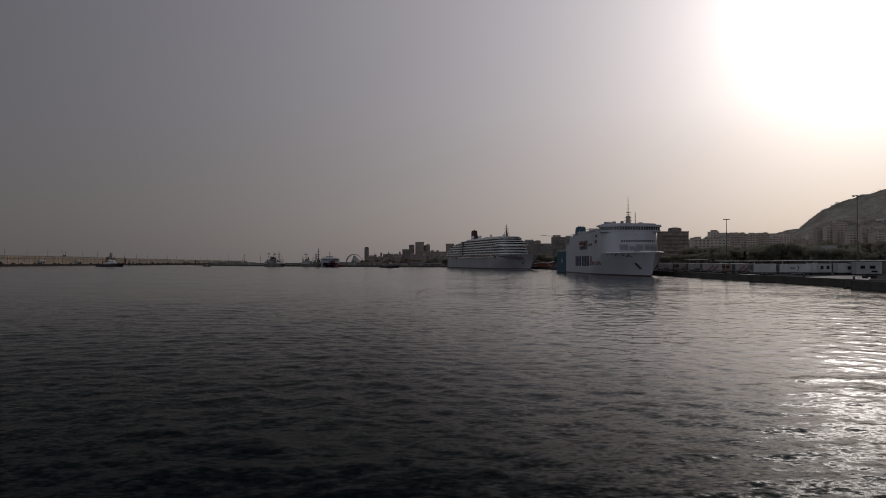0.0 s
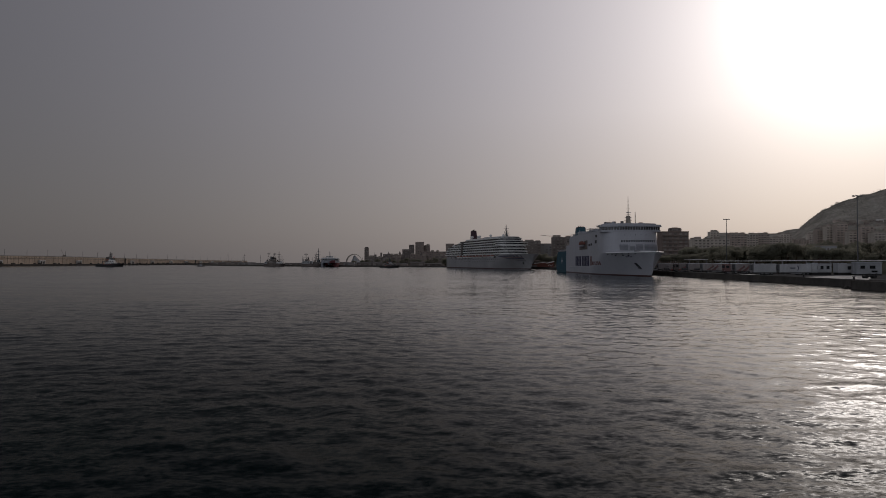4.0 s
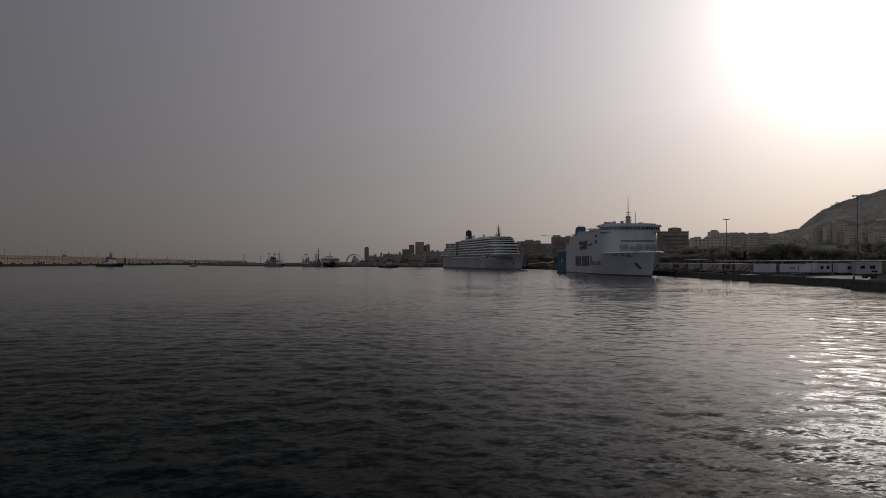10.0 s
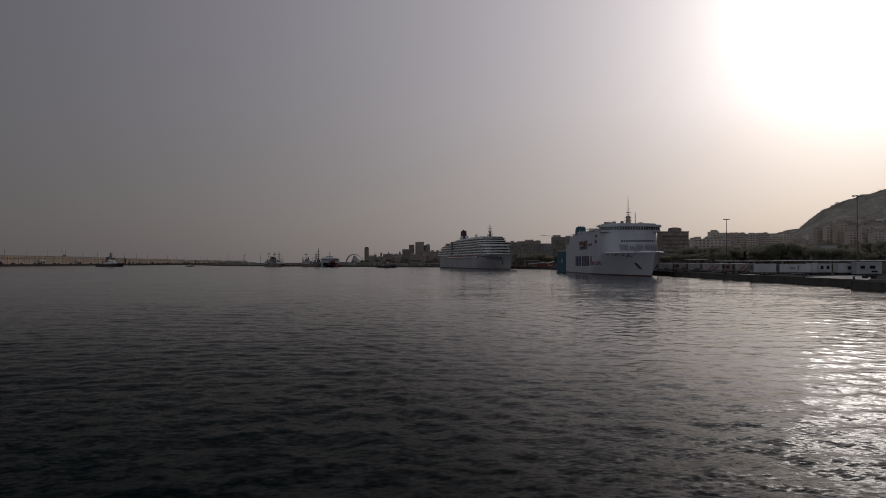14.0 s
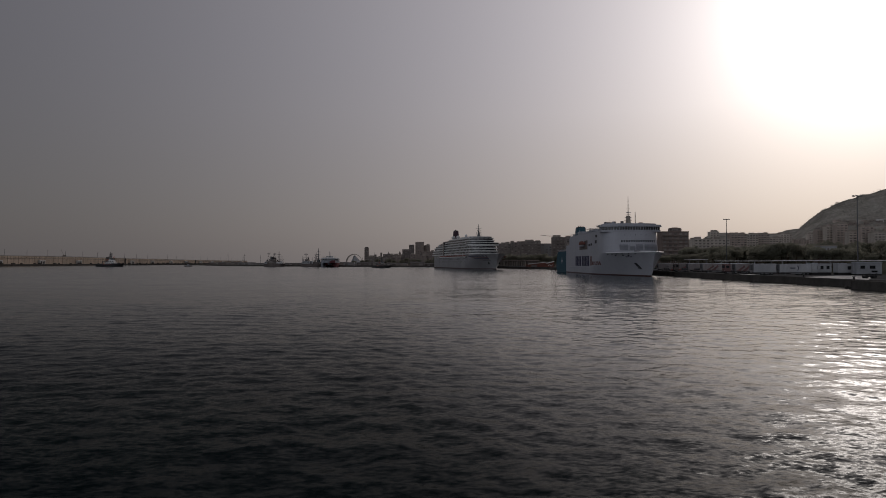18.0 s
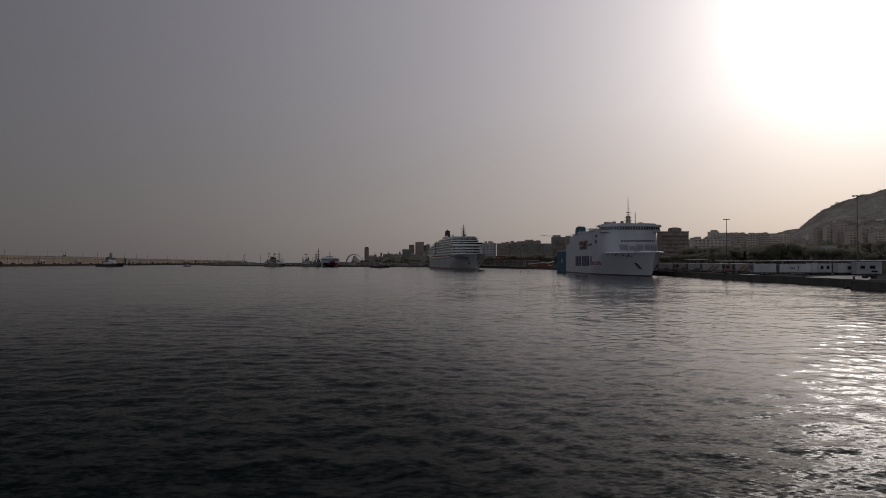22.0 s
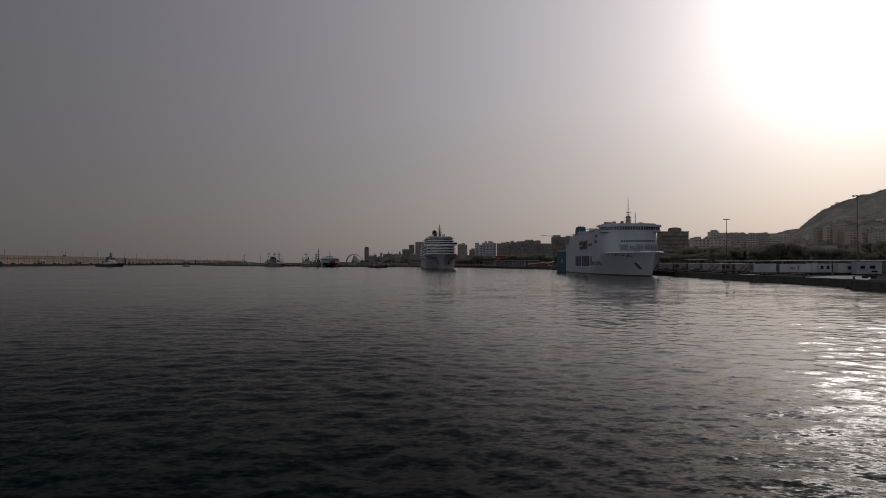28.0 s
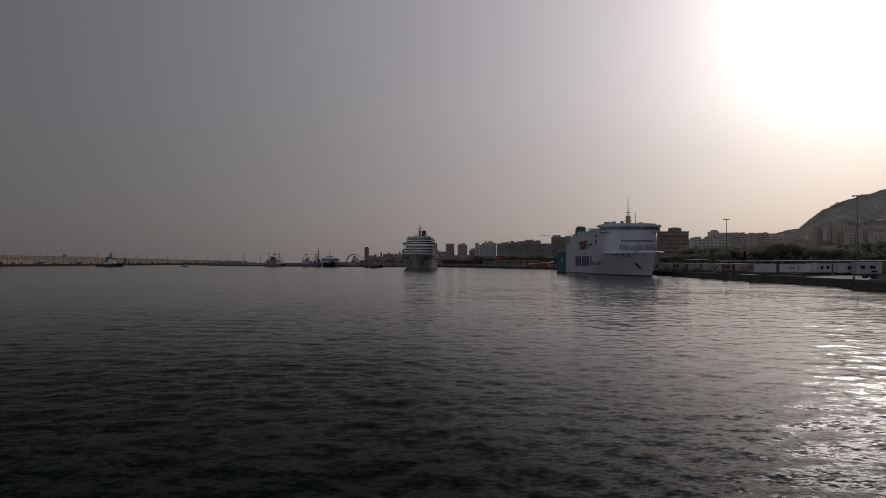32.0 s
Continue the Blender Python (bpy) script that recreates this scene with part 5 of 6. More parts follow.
def domed_hall():
    """A stepped public building under a low dome with a lantern."""
    t = thing("domed_building", "brown stepped building with a low dome and lantern", "building", pose(-124, 1490, QZ - 0.3))
    part("wall", cut_box(-9.5, 9.5, 0, 14, 0, 15, 0.1), M["brown"], t)
    part("upper_wall", cut_box(-6.5, 6.5, 2, 12, 15, 20, 0.1), M["brown"], t)
    part("dome", ball(bmesh.new(), (0, 7, 19.6), 5.2, 1, 1, 0.95, 3), M["dark"], t, "dark rounded dome", True)
    part("lantern", rod(bmesh.new(), (0, 7, 24), (0, 7, 28.5), 0.9, 0.3, 8), M["dark"], t)
    for x in (-7.8, 7.8):
        part("corner_turret", rod(bmesh.new(), (x, 1.5, 15), (x, 1.5, 19.5), 1.2, 0.5, 8), M["brown"], t)
    for k in range(3):
        for j in range(5):
            piece("window", PANE, t, -7 + j * 3.5, 0, 3 + k * 4.4, 0, (1.6, 1, 2.4))
    return t


domed_hall()


def chimney(x, y, h, w):
    t = thing("stair_tower", "slim brown stone tower with a flat cap", "tower", pose(x, y, QZ - 0.3), "slim towers of the old town")
    part("shaft", cut_box(-w, w, 0, 2 * w, 0, h, 0.1), M["dark"], t)
    part("cap", cut_box(-w * 1.3, w * 1.3, -0.3 * w, 2.3 * w, h, h + 1.6, 0.1), M["dark"], t)
    for z in (0.35, 0.6, 0.85):
        piece("window", PANE, t, 0, 0, h * z, 0, (w * 0.7, 1, 2.2))
    return t


for x, h, w in ((-141.5, 24.5, 1.8), (-155, 20, 2.4), (-176, 16.5, 3.0), (-90, 23, 1.6), (-12, 30, 1.5)):
    chimney(x, 1500, h, w)


def slim_tower():
    t = thing("tower_block", "slim dark residential tower with rounded top", "tower", pose(-209, 1790, QZ - 0.3))
    part("shaft", prism(bmesh.new(), [(-5.4, 0), (5.4, 0), (6, 4), (5.4, 9), (-5.4, 9), (-6, 4)], 0, 43), M["dark"], t)
    part("crown", prism(bmesh.new(), [(-5, 0.4), (5, 0.4), (5.4, 4), (5, 8.6), (-5, 8.6), (-5.4, 4)], 43, 46, shrink=0.72), M["dark"], t)
    for k in range(12):
        for x in (-3.2, 0, 3.2):
            piece("window", PANE, t, x, 0, 3 + k * 3.4, 0, (1.8, 1, 1.6))
    return t


slim_tower()


def concert_hall():
    """A pale hall under one sweeping sail that curls over it."""
    t = thing("concert_hall", "pale concrete concert hall with a sweeping arched sail", "concert hall", pose(-216, 1600, QZ - 0.3))
    bm = bmesh.new()
    n = 22
    sec = []
    for k in range(n + 1):
        a = math.pi * (0.02 + 0.93 * k / n)
        r = 18
        cx, cz = -r * math.cos(a), 1 + 21.5 * math.sin(a) ** 0.85
        wid = 3.4 * (1 - (k / n) ** 2) + 0.35
        thick = 2.6 * (1 - k / n) + 0.6
        nx, nz = -math.cos(a), math.sin(a)
        sec.append([bm.verts.new((cx + nx * o * thick, s * wid, max(0.0, cz + nz * o * thick))) for o, s in ((0, -1), (1, -1), (1, 1), (0, 1))])
    for p, q in zip(sec, sec[1:]):
        for k in range(4):
            bm.faces.new((p[k], p[(k + 1) % 4], q[(k + 1) % 4], q[k]))
    bm.faces.new(sec[0])
    bm.faces.new(sec[-1][::-1])
    bmesh.ops.recalc_face_normals(bm, faces=bm.faces[:])
    part("sail", bm, M["cream"], t, "curved concrete sail")
    shell = bmesh.new()
    rod(shell, (2, 10, 0), (-1, 10, 18), 15.5, 3.2, 18)
    ball(shell, (-1, 10, 17.6), 3.4)
    part("shell", shell, M["hazy_white"], t, "pale pointed hall shell", True)
    part("plinth", cut_box(-24, 24, -8, 20, 0, 3, 0.2), M["grey"], t)
    return t


concert_hall()


# low sheds, containers and masts along the far quay
def shed(label, x, y, w, d, h, mat, turn=0.0):
    s = thing("quay_shed", label, "shed", pose(x, y, QZ - 0.3, 0, 0, turn), "low sheds on the far quay")
    part("wall", cut_box(-w / 2, w / 2, 0, d, 0, h, 0.06), M[mat], s)
    part("roof", prism(bmesh.new(), [(-w / 2 - 0.4, -0.4), (w / 2 + 0.4, -0.4), (w / 2 + 0.4, d + 0.4), (-w / 2 - 0.4, d + 0.4)], h, h + 1.0, shrink=0.9), M["roof"], s)
    n = max(2, int(w / 6))
    for k in range(n):
        piece("door", PANE, s, -w / 2 + (k + 0.5) * w / n, 0, h * 0.42, 0, (w / n * 0.55, 1, h * 0.7))
    return s


rng = random.Random(11)
for k in range(24):
    f = k / 23
    x = -455 + f * 440
    y = 1250 - 470 * min(1, f * 1.05) + 20
    shed(rng.choice(("low grey quay shed", "low dark warehouse on the far quay", "low pale quay shed")), x + rng.uniform(-4, 4), y + rng.uniform(4, 30),
         rng.uniform(12, 26), 10, rng.uniform(1.9, 4.2), rng.choice(("grey", "dark", "brown", "dark")))
for k in range(14):
    x = -430 + k * 33 + rng.uniform(-8, 8)
    p = thing("quay_mast", "thin grey mast on the far quay", "mast", pose(x, 1010 + rng.uniform(180, 320), QZ - 0.3), "thin masts of the far harbour")
    h = rng.uniform(14, 26)
    part("pole", rod(bmesh.new(), (0, 0, 0), (0, 0, h), 0.3, 0.14, 6), M["mast_grey"], p)
    part("crosspiece", cut_box(-1.6, 1.6, -0.15, 0.15, h * 0.85, h * 0.85 + 0.3, 0.04), M["mast_grey"], p)


# ---- cruise terminal along the inner quay ----
def terminal(label, s0, s1, h):
    a, b = Vector((33 + 9 + 53.5 * s0, 719 + 3 - 188 * s0, 0)), Vector((33 + 9 + 53.5 * s1, 719 + 3 - 188 * s1, 0))
    ln = (b - a).length
    t = thing("cruise_terminal", label, "terminal", pose(a.x, a.y, QZ - 0.3, 0, 0, math.degrees(math.atan2(b.y - a.y, b.x - a.x))))
    part("back_wall", box(bmesh.new(), 0, ln, 5, 16, 0, h), M["dark"], t, "dark recessed bays")
    part("roof", cut_box(-1, ln + 1, 1.2, 17, h, h + 0.9, 0.1), M["brown"], t)
    part("plinth", cut_box(-1, ln + 1, 1.5, 17, 0, 0.8, 0.1), M["grey"], t)
    col = data("column", cut_box(-0.35, 0.35, 1.8, 2.8, 0.8, h, 0.06), M["cream"])
    n = int(ln / 4.2)
    for k in range(n + 1):
        piece("column", col, t, k * ln / n, 0, 0)
    bay = data("bay_panel", cut_box(-1.5, 1.5, 4.9, 5.2, 0.8, 3.4, 0.05), M["terracotta"])
    for k in range(0, n, 2):
        piece("bay_panel", bay, t, (k + 0.5) * ln / n, 0, 0)
    return t


terminal("long low terminal with brown columns and dark bays", 0.2, 0.6, 5.6)
terminal("low terminal annexe with brown columns", 0.0, 0.19, 4.4)


def red_hall():
    t = thing("red_hall", "terracotta red quayside hall with a pale sloping roof edge", "hall", pose(86.5, 576, QZ - 0.3))
    bm = bmesh.new()
    pts = [(-11.5, 0), (11, 0), (11, 4.9), (4.5, 3.2), (3.5, 4.2), (-11.5, 2.6)]
    f = [bm.verts.new((x, 0, z)) for x, z in pts]
    g = [bm.verts.new((x, 20, z)) for x, z in pts]
    for k in range(6):
        bm.faces.new((f[k], f[(k + 1) % 6], g[(k + 1) % 6], g[k]))
    bm.faces.new(f)
    bm.faces.new(g)
    bmesh.ops.recalc_face_normals(bm, faces=bm.faces[:])
    part("wall", bm, M["terracotta"], t)
    part("roof_edge", rod(bmesh.new(), (4.4, -0.3, 3.4), (11.2, -0.3, 5.2), 0.4, n=6), M["white"], t, "pale roof edge")
    part("roof_edge", rod(bmesh.new(), (-11.8, -0.3, 2.8), (3.6, -0.3, 4.4), 0.26, n=6), M["white"], t)
    for k in range(3):
        part("emblem_stroke", rod(bmesh.new(), (6 + k * 1.5, -0.1, 1.0), (6.9 + k * 1.3, -0.1, 2.3), 0.2, n=5), M["white"], t, "pale painted stroke")
    part("door", cut_box(-9, -4, -0.08, 0.2, 0, 2.2, 0.04), M["dark"], t)
    return t


red_hall()
building("terracotta red block among the trees", 66, 724, 14, 12, 10.5, "terracotta", bays=3, floors=3)
tc = thing("tower_crane", "thin tower crane jib over the roofs", "crane", pose(170, 962, QZ - 0.3))
part("tower", rod(bmesh.new(), (0, 0, 0), (0, 0, 43), 0.8, 0.8, 4), M["metal"], tc)
part("jib", rod(bmesh.new(), (6, 0, 41), (-27, 0, 44), 0.35, 0.25, 4), M["metal"], tc)


# ---- trees ----
def tree_mesh(seed, h, r, lean=0.0):
    """Crown of many small leaf clumps on an uneven set of lobes."""
    g = random.Random(seed)
    co, fa = [], []
    lobes = [(g.uniform(-r, r) * 0.65, g.uniform(-r, r) * 0.65, h * g.uniform(0.5, 0.86), r * g.uniform(0.32, 0.6)) for _ in range(9)]
    for lx, ly, lz, lr in lobes:
        for _ in range(150):
            v = Vector((g.gauss(0, 1), g.gauss(0, 1), g.gauss(0, 1))).normalized() * lr * g.uniform(0.55, 1.08)
            c = Vector((lx, ly, lz)) + Vector((v.x, v.y, v.z * 0.75))
            s = g.uniform(0.2, 0.42) * r / 4.5
            q = Euler((g.uniform(0, 6), g.uniform(0, 6), g.uniform(0, 6))).to_matrix()
            k = len(co)
            for a, b, e in ((-1, -0.6, 0.15), (1, -0.6, -0.15), (1.1, 0.6, 0.2), (-0.9, 0.7, -0.2)):
                co.append(c + q @ Vector((a * s, b * s, e * s)))
            fa += [(k, k + 1, k + 2), (k, k + 2, k + 3)]
    me = bpy.data.meshes.new("crown")
    me.from_pydata(co, [], fa)
    me.materials.append(M["leaf"])
    bm = bmesh.new()
    rod(bm, (0, 0, 0), (lean, 0, h * 0.45), r * 0.09, r * 0.06, 7)
    for lx, ly, lz, lr in lobes[:5]:
        rod(bm, (lean, 0, h * 0.42), (lx * 0.8, ly * 0.8, lz), r * 0.045, r * 0.015, 5)
    return me, data("trunk", bm, M["bark"])


TREES = [tree_mesh(s, h, r) for s, h, r in ((1, 11, 5.0), (2, 13, 5.5), (3, 9.5, 5.2), (4, 12, 4.4), (5, 10.5, 6.0))]


WOODS = []  # (kind, matrix) of the far trees, which run together into one belt


def tree(k, x, y, z, size, turn, group):
    if 725 < y < 1200:
        WOODS.append((k % len(TREES), pose(x, y, z, 0, 0, turn) @ Matrix.Scale(size, 4)))
        return
    t = thing("tree", ("broad dark green tree, hazy in the backlight", "dark rounded street tree", "low spreading dark tree")[k % 3], "tree", pose(x, y, z, 0, 0, turn), group)
    crown, trunk = TREES[k % len(TREES)]
    piece("trunk", trunk, t, 0, 0, 0)
    piece("crown", crown, t, 0, 0, 0)
    t.scale = (size, size, size)


def far_woods():
    co, fa, slot, at = [], [], [], 0
    for k, m in WOODS:
        for index, me in enumerate(TREES[k]):
            co += [m @ v.co for v in me.vertices]
            fa += [[i + at for i in p.vertices] for p in me.polygons]
            slot += [index] * len(me.polygons)
            at += len(me.vertices)
    me = bpy.data.meshes.new("far_trees")
    me.from_pydata(co, [], fa)
    me.materials.append(M["leaf"])
    me.materials.append(M["bark"])
    me.polygons.foreach_set("material_index", slot)
    tagged(new("far_trees", me), "belt of dark hazy trees along the far quays", "trees", kind="stuff")


# ---- hillside behind the town ----
def hill_height(x, y):
    # shoulder that climbs to the east, with a lower far ridge
    ridge = 1900 + (x - 1000) * 0.1
    across = math.exp(-((y - ridge) / (360 if y < ridge else 600)) ** 2)
    u = x - 0.53 * y
    rise = 252 * (1 - math.exp(-max(0.0, u + 60) / 165)) - 11 * math.exp(-((u - 185) / 65) ** 2)
    far = 126 * math.exp(-((y - 2750) / 300) ** 2) * max(0.0, min(1.0, (x - 960) / 180))
    n = noise.fractal(Vector((x, y, 0)) / 260, 0.9, 2.1, 6) * (5 + 0.02 * rise) + noise.fractal(Vector((x, y, 3)) / 45, 0.9, 2.1, 4) * (1.2 + 0.012 * rise)
    gully = abs(noise.noise(Vector((x / 55, y / 240, 7)))) * 0.09 * rise
    return max(0.0, rise * across * (1 + 0.03 * math.sin(x / 90)) - gully * across + far + n * min(1.0, (rise + far) / 40))


def hillside():
    xs, ys = np.linspace(560, 2700, 215), np.linspace(1150, 3500, 118)
    co = [(x, y, hill_height(x, y) + QZ - 0.6) for y in ys for x in xs]
    nx = len(xs)
    fa = [(j * nx + i, j * nx + i + 1, (j + 1) * nx + i + 1, (j + 1) * nx + i) for j in range(len(ys) - 1) for i in range(nx - 1)]
    me = bpy.data.meshes.new("hillside")
    me.from_pydata(co, [], fa)
    for p in me.polygons:
        p.use_smooth = True
    me.materials.append(M["hill"])
    return tagged(new("hillside", me), "dry scrubby hillside rising behind the town", "hill", kind="structure")


hillside()

# houses on the flank and shrubs along the crest
rng = random.Random(17)
for k in range(42):
    y = rng.uniform(1330, 1640)
    x = y * rng.uniform(0.575, 0.70)
    z = hill_height(x, y)
    if z > 12:
        building(rng.choice(("small pale house on the hillside", "flat-roofed cream house on the hillside")), x, y, rng.uniform(8, 18), 9, rng.uniform(6, 11), rng.choice(("cream", "white", "brown")), turn=rng.uniform(-20, 20), z=z - 2.0,
                 category="house", group="houses on the hillside")
# a few trees that stand against the sky on the crest
for k, f in enumerate((0.592, 0.596, 0.601, 0.618)):
    crest = max((hill_height(f * y, y) / y, y) for y in range(1500, 2300, 20))[1]
    tree(k, f * crest, crest, hill_height(f * crest, crest) + QZ - 5.2, 0.42 + 0.06 * (k % 3), k * 50, "trees on the crest of the hill")
for k in range(44):
    y = rng.uniform(1540, 1680)
    x = y * rng.uniform(0.572, 0.69)
    z = hill_height(x, y)
    building(rng.choice(("small pale house on the steep hillside", "flat-roofed cream house on the steep hillside")), x, y, rng.uniform(8, 20), 8, rng.uniform(6, 10), rng.choice(("sun_cream", "cream", "sun_brown", "brown")), turn=rng.uniform(-20, 20), z=z - 3.0,
             bays=3, floors=2, top=rng.choice((0, 1)), category="house", group="houses on the hillside")
bm_co, bm_fa = [], []
for k in range(7000):
    y = rng.uniform(1480, 2000)
    x = y * rng.uniform(0.545, 0.74)
    # scrub grows in patches and follows the gullies
    if noise.fractal(Vector((x / 70, y / 160, 11)), 0.8, 2.0, 4) + rng.uniform(-0.35, 0.35) < 0.05:
        continue
    z = hill_height(x, y)
    if z < 30:
        continue
    r = rng.uniform(0.5, 1.4)
    i = len(bm_co)
    for a in range(5):
        bm_co.append((x + r * math.cos(a * 1.257) * rng.uniform(0.7, 1.2), y + r * math.sin(a * 1.257), z + QZ - 1.2 + rng.uniform(0, 0.8)))
    bm_co += [(x - r * 0.4, y, z + QZ + r * rng.uniform(0.6, 1.1)), (x + r * 0.45, y + 0.3, z + QZ + r * rng.uniform(0.5, 1.2))]
    bm_fa += [(i, i + 1, i + 6), (i + 1, i + 2, i + 6), (i + 2, i + 5, i + 6), (i + 2, i + 3, i + 5), (i + 3, i + 4, i + 5), (i + 4, i, i + 5), (i, i + 6, i + 5)]
me = bpy.data.meshes.new("shrubs")
me.from_pydata(bm_co, [], bm_fa)
me.materials.append(M["shrub"])
tagged(new("shrubs", me), "dry dark shrubs scattered over the hillside", "shrubs", kind="stuff")


# ---- terraced park slope behind the quay road ----
def bank():
    bm = bmesh.new()
    n = 40
    lines = []
    for x0, z in ((150, 0.0), (168, 3.5), (200, 5.5), (330, 9.0), (560, 10.0)):
        lines.append([bm.verts.new((x0 + (k * 26) * 0.08 + noise.noise(Vector((k * 0.4, x0, 0))) * 3, 150 + k * 26, z + QZ - 0.26 + noise.noise(Vector((k * 0.3, x0, 5))) * 0.5 * (z > 0))) for k in range(n)])
    for a, b in zip(lines, lines[1:]):
        for k in range(n - 1):
            bm.faces.new((a[k], b[k], b[k + 1], a[k + 1]))
    bmesh.ops.recalc_face_normals(bm, faces=bm.faces[:])
    ob = new("slope", data("slope", bm, M["scrub"]))
    return tagged(ob, "planted slope behind the quay road", "slope", kind="structure")


bank()
rng = random.Random(21)
for k in range(150):
    y = 300 + (k / 150) ** 1.2 * 520
    x = y * rng.uniform(0.36, 0.74)
    if x < 160:
        continue
    z = QZ + 2.0 + max(0, min(6, (x - 165) * 0.03))
    tree(rng.randrange(5), x, y + rng.uniform(-20, 20), z, rng.uniform(0.7, 1.1) * (0.8 + y / 1800), rng.uniform(0, 360), "trees behind the quay")
for k in range(150):
    f = (k + rng.random()) / 150
    y = rng.uniform(max(335, 158 / (0.33 + 0.36 * f)), 485)
    belt = 0.55 + 0.42 * math.exp(-((f - 0.5) / 0.2) ** 2) + 0.18 * max(0.0, f - 0.75)
    tree(rng.randrange(5), y * (0.33 + 0.36 * f), y, QZ + 2.4, belt * rng.uniform(0.9, 1.2), rng.uniform(0, 360), "trees behind the quay")
for k in range(6):
    tree(k, 160 + k * 2.9, 283 + rng.uniform(-2, 2), QZ + 3.0, rng.uniform(0.6, 0.68), rng.uniform(0, 360), "trees behind the quay")
for k in range(44):
    f = k / 43
    x, y = 40 + f * 95 + rng.uniform(-3, 3), 790 - f * 130 + rng.uniform(-25, 40)
    tree(rng.randrange(5), x, y, QZ - 0.3, rng.uniform(0.8, 1.25), rng.uniform(0, 360), "trees by the terminal")
for k in range(34):
    x = 2 + k * 1.9 + rng.uniform(-2, 2)
    tree(rng.randrange(5), x, 838 - 0.55 * x + rng.uniform(-14, 20), QZ - 0.3, rng.uniform(0.6, 0.9), rng.uniform(0, 360), "trees by the terminal")
for k in range(30):
    f = k / 29
    x, y = -130 + f * 165 + rng.uniform(-5, 5), 1000 - f * 100 + rng.uniform(-30, 40)
    tree(rng.randrange(5), x, y, QZ - 0.3, rng.uniform(0.55, 0.95), rng.uniform(0, 360), "trees on the far promenade")
far_woods()


# ---- quay: lamps, trailers, cabins, canopy ----
def high_mast(x, y, h):
    p = thing("floodlight_mast", "tall grey floodlight mast on the quay", "street lamp", pose(x, y, QZ), "quay floodlight masts")
    part("pole", rod(bmesh.new(), (0, 0, 0), (0, 0, h), 0.24, 0.13, 10), M["mast_grey"], p)
    part("base", rod(bmesh.new(), (0, 0, 0), (0, 0, 1.2), 0.6, 0.5, 10), M["concrete"], p)
    crown = part("head_frame", rod(rod(bmesh.new(), (-1.5, 0, h), (1.5, 0, h), 0.1, n=6), (0, -1.0, h), (0, 1.0, h), 0.1, n=6), M["mast_grey"], p)
    for k in range(6):
        a = k * math.tau / 6
        part("floodlight", cut_box(1.45 * math.cos(a) - 0.3, 1.45 * math.cos(a) + 0.3, 0.9 * math.sin(a) - 0.25, 0.9 * math.sin(a) + 0.25, h - 0.25, h + 0.2, 0.06), M["metal"], crown)
    return p


high_mast(154.5, 357, 27.6)
high_mast(144.6, 228.5, 27.4)


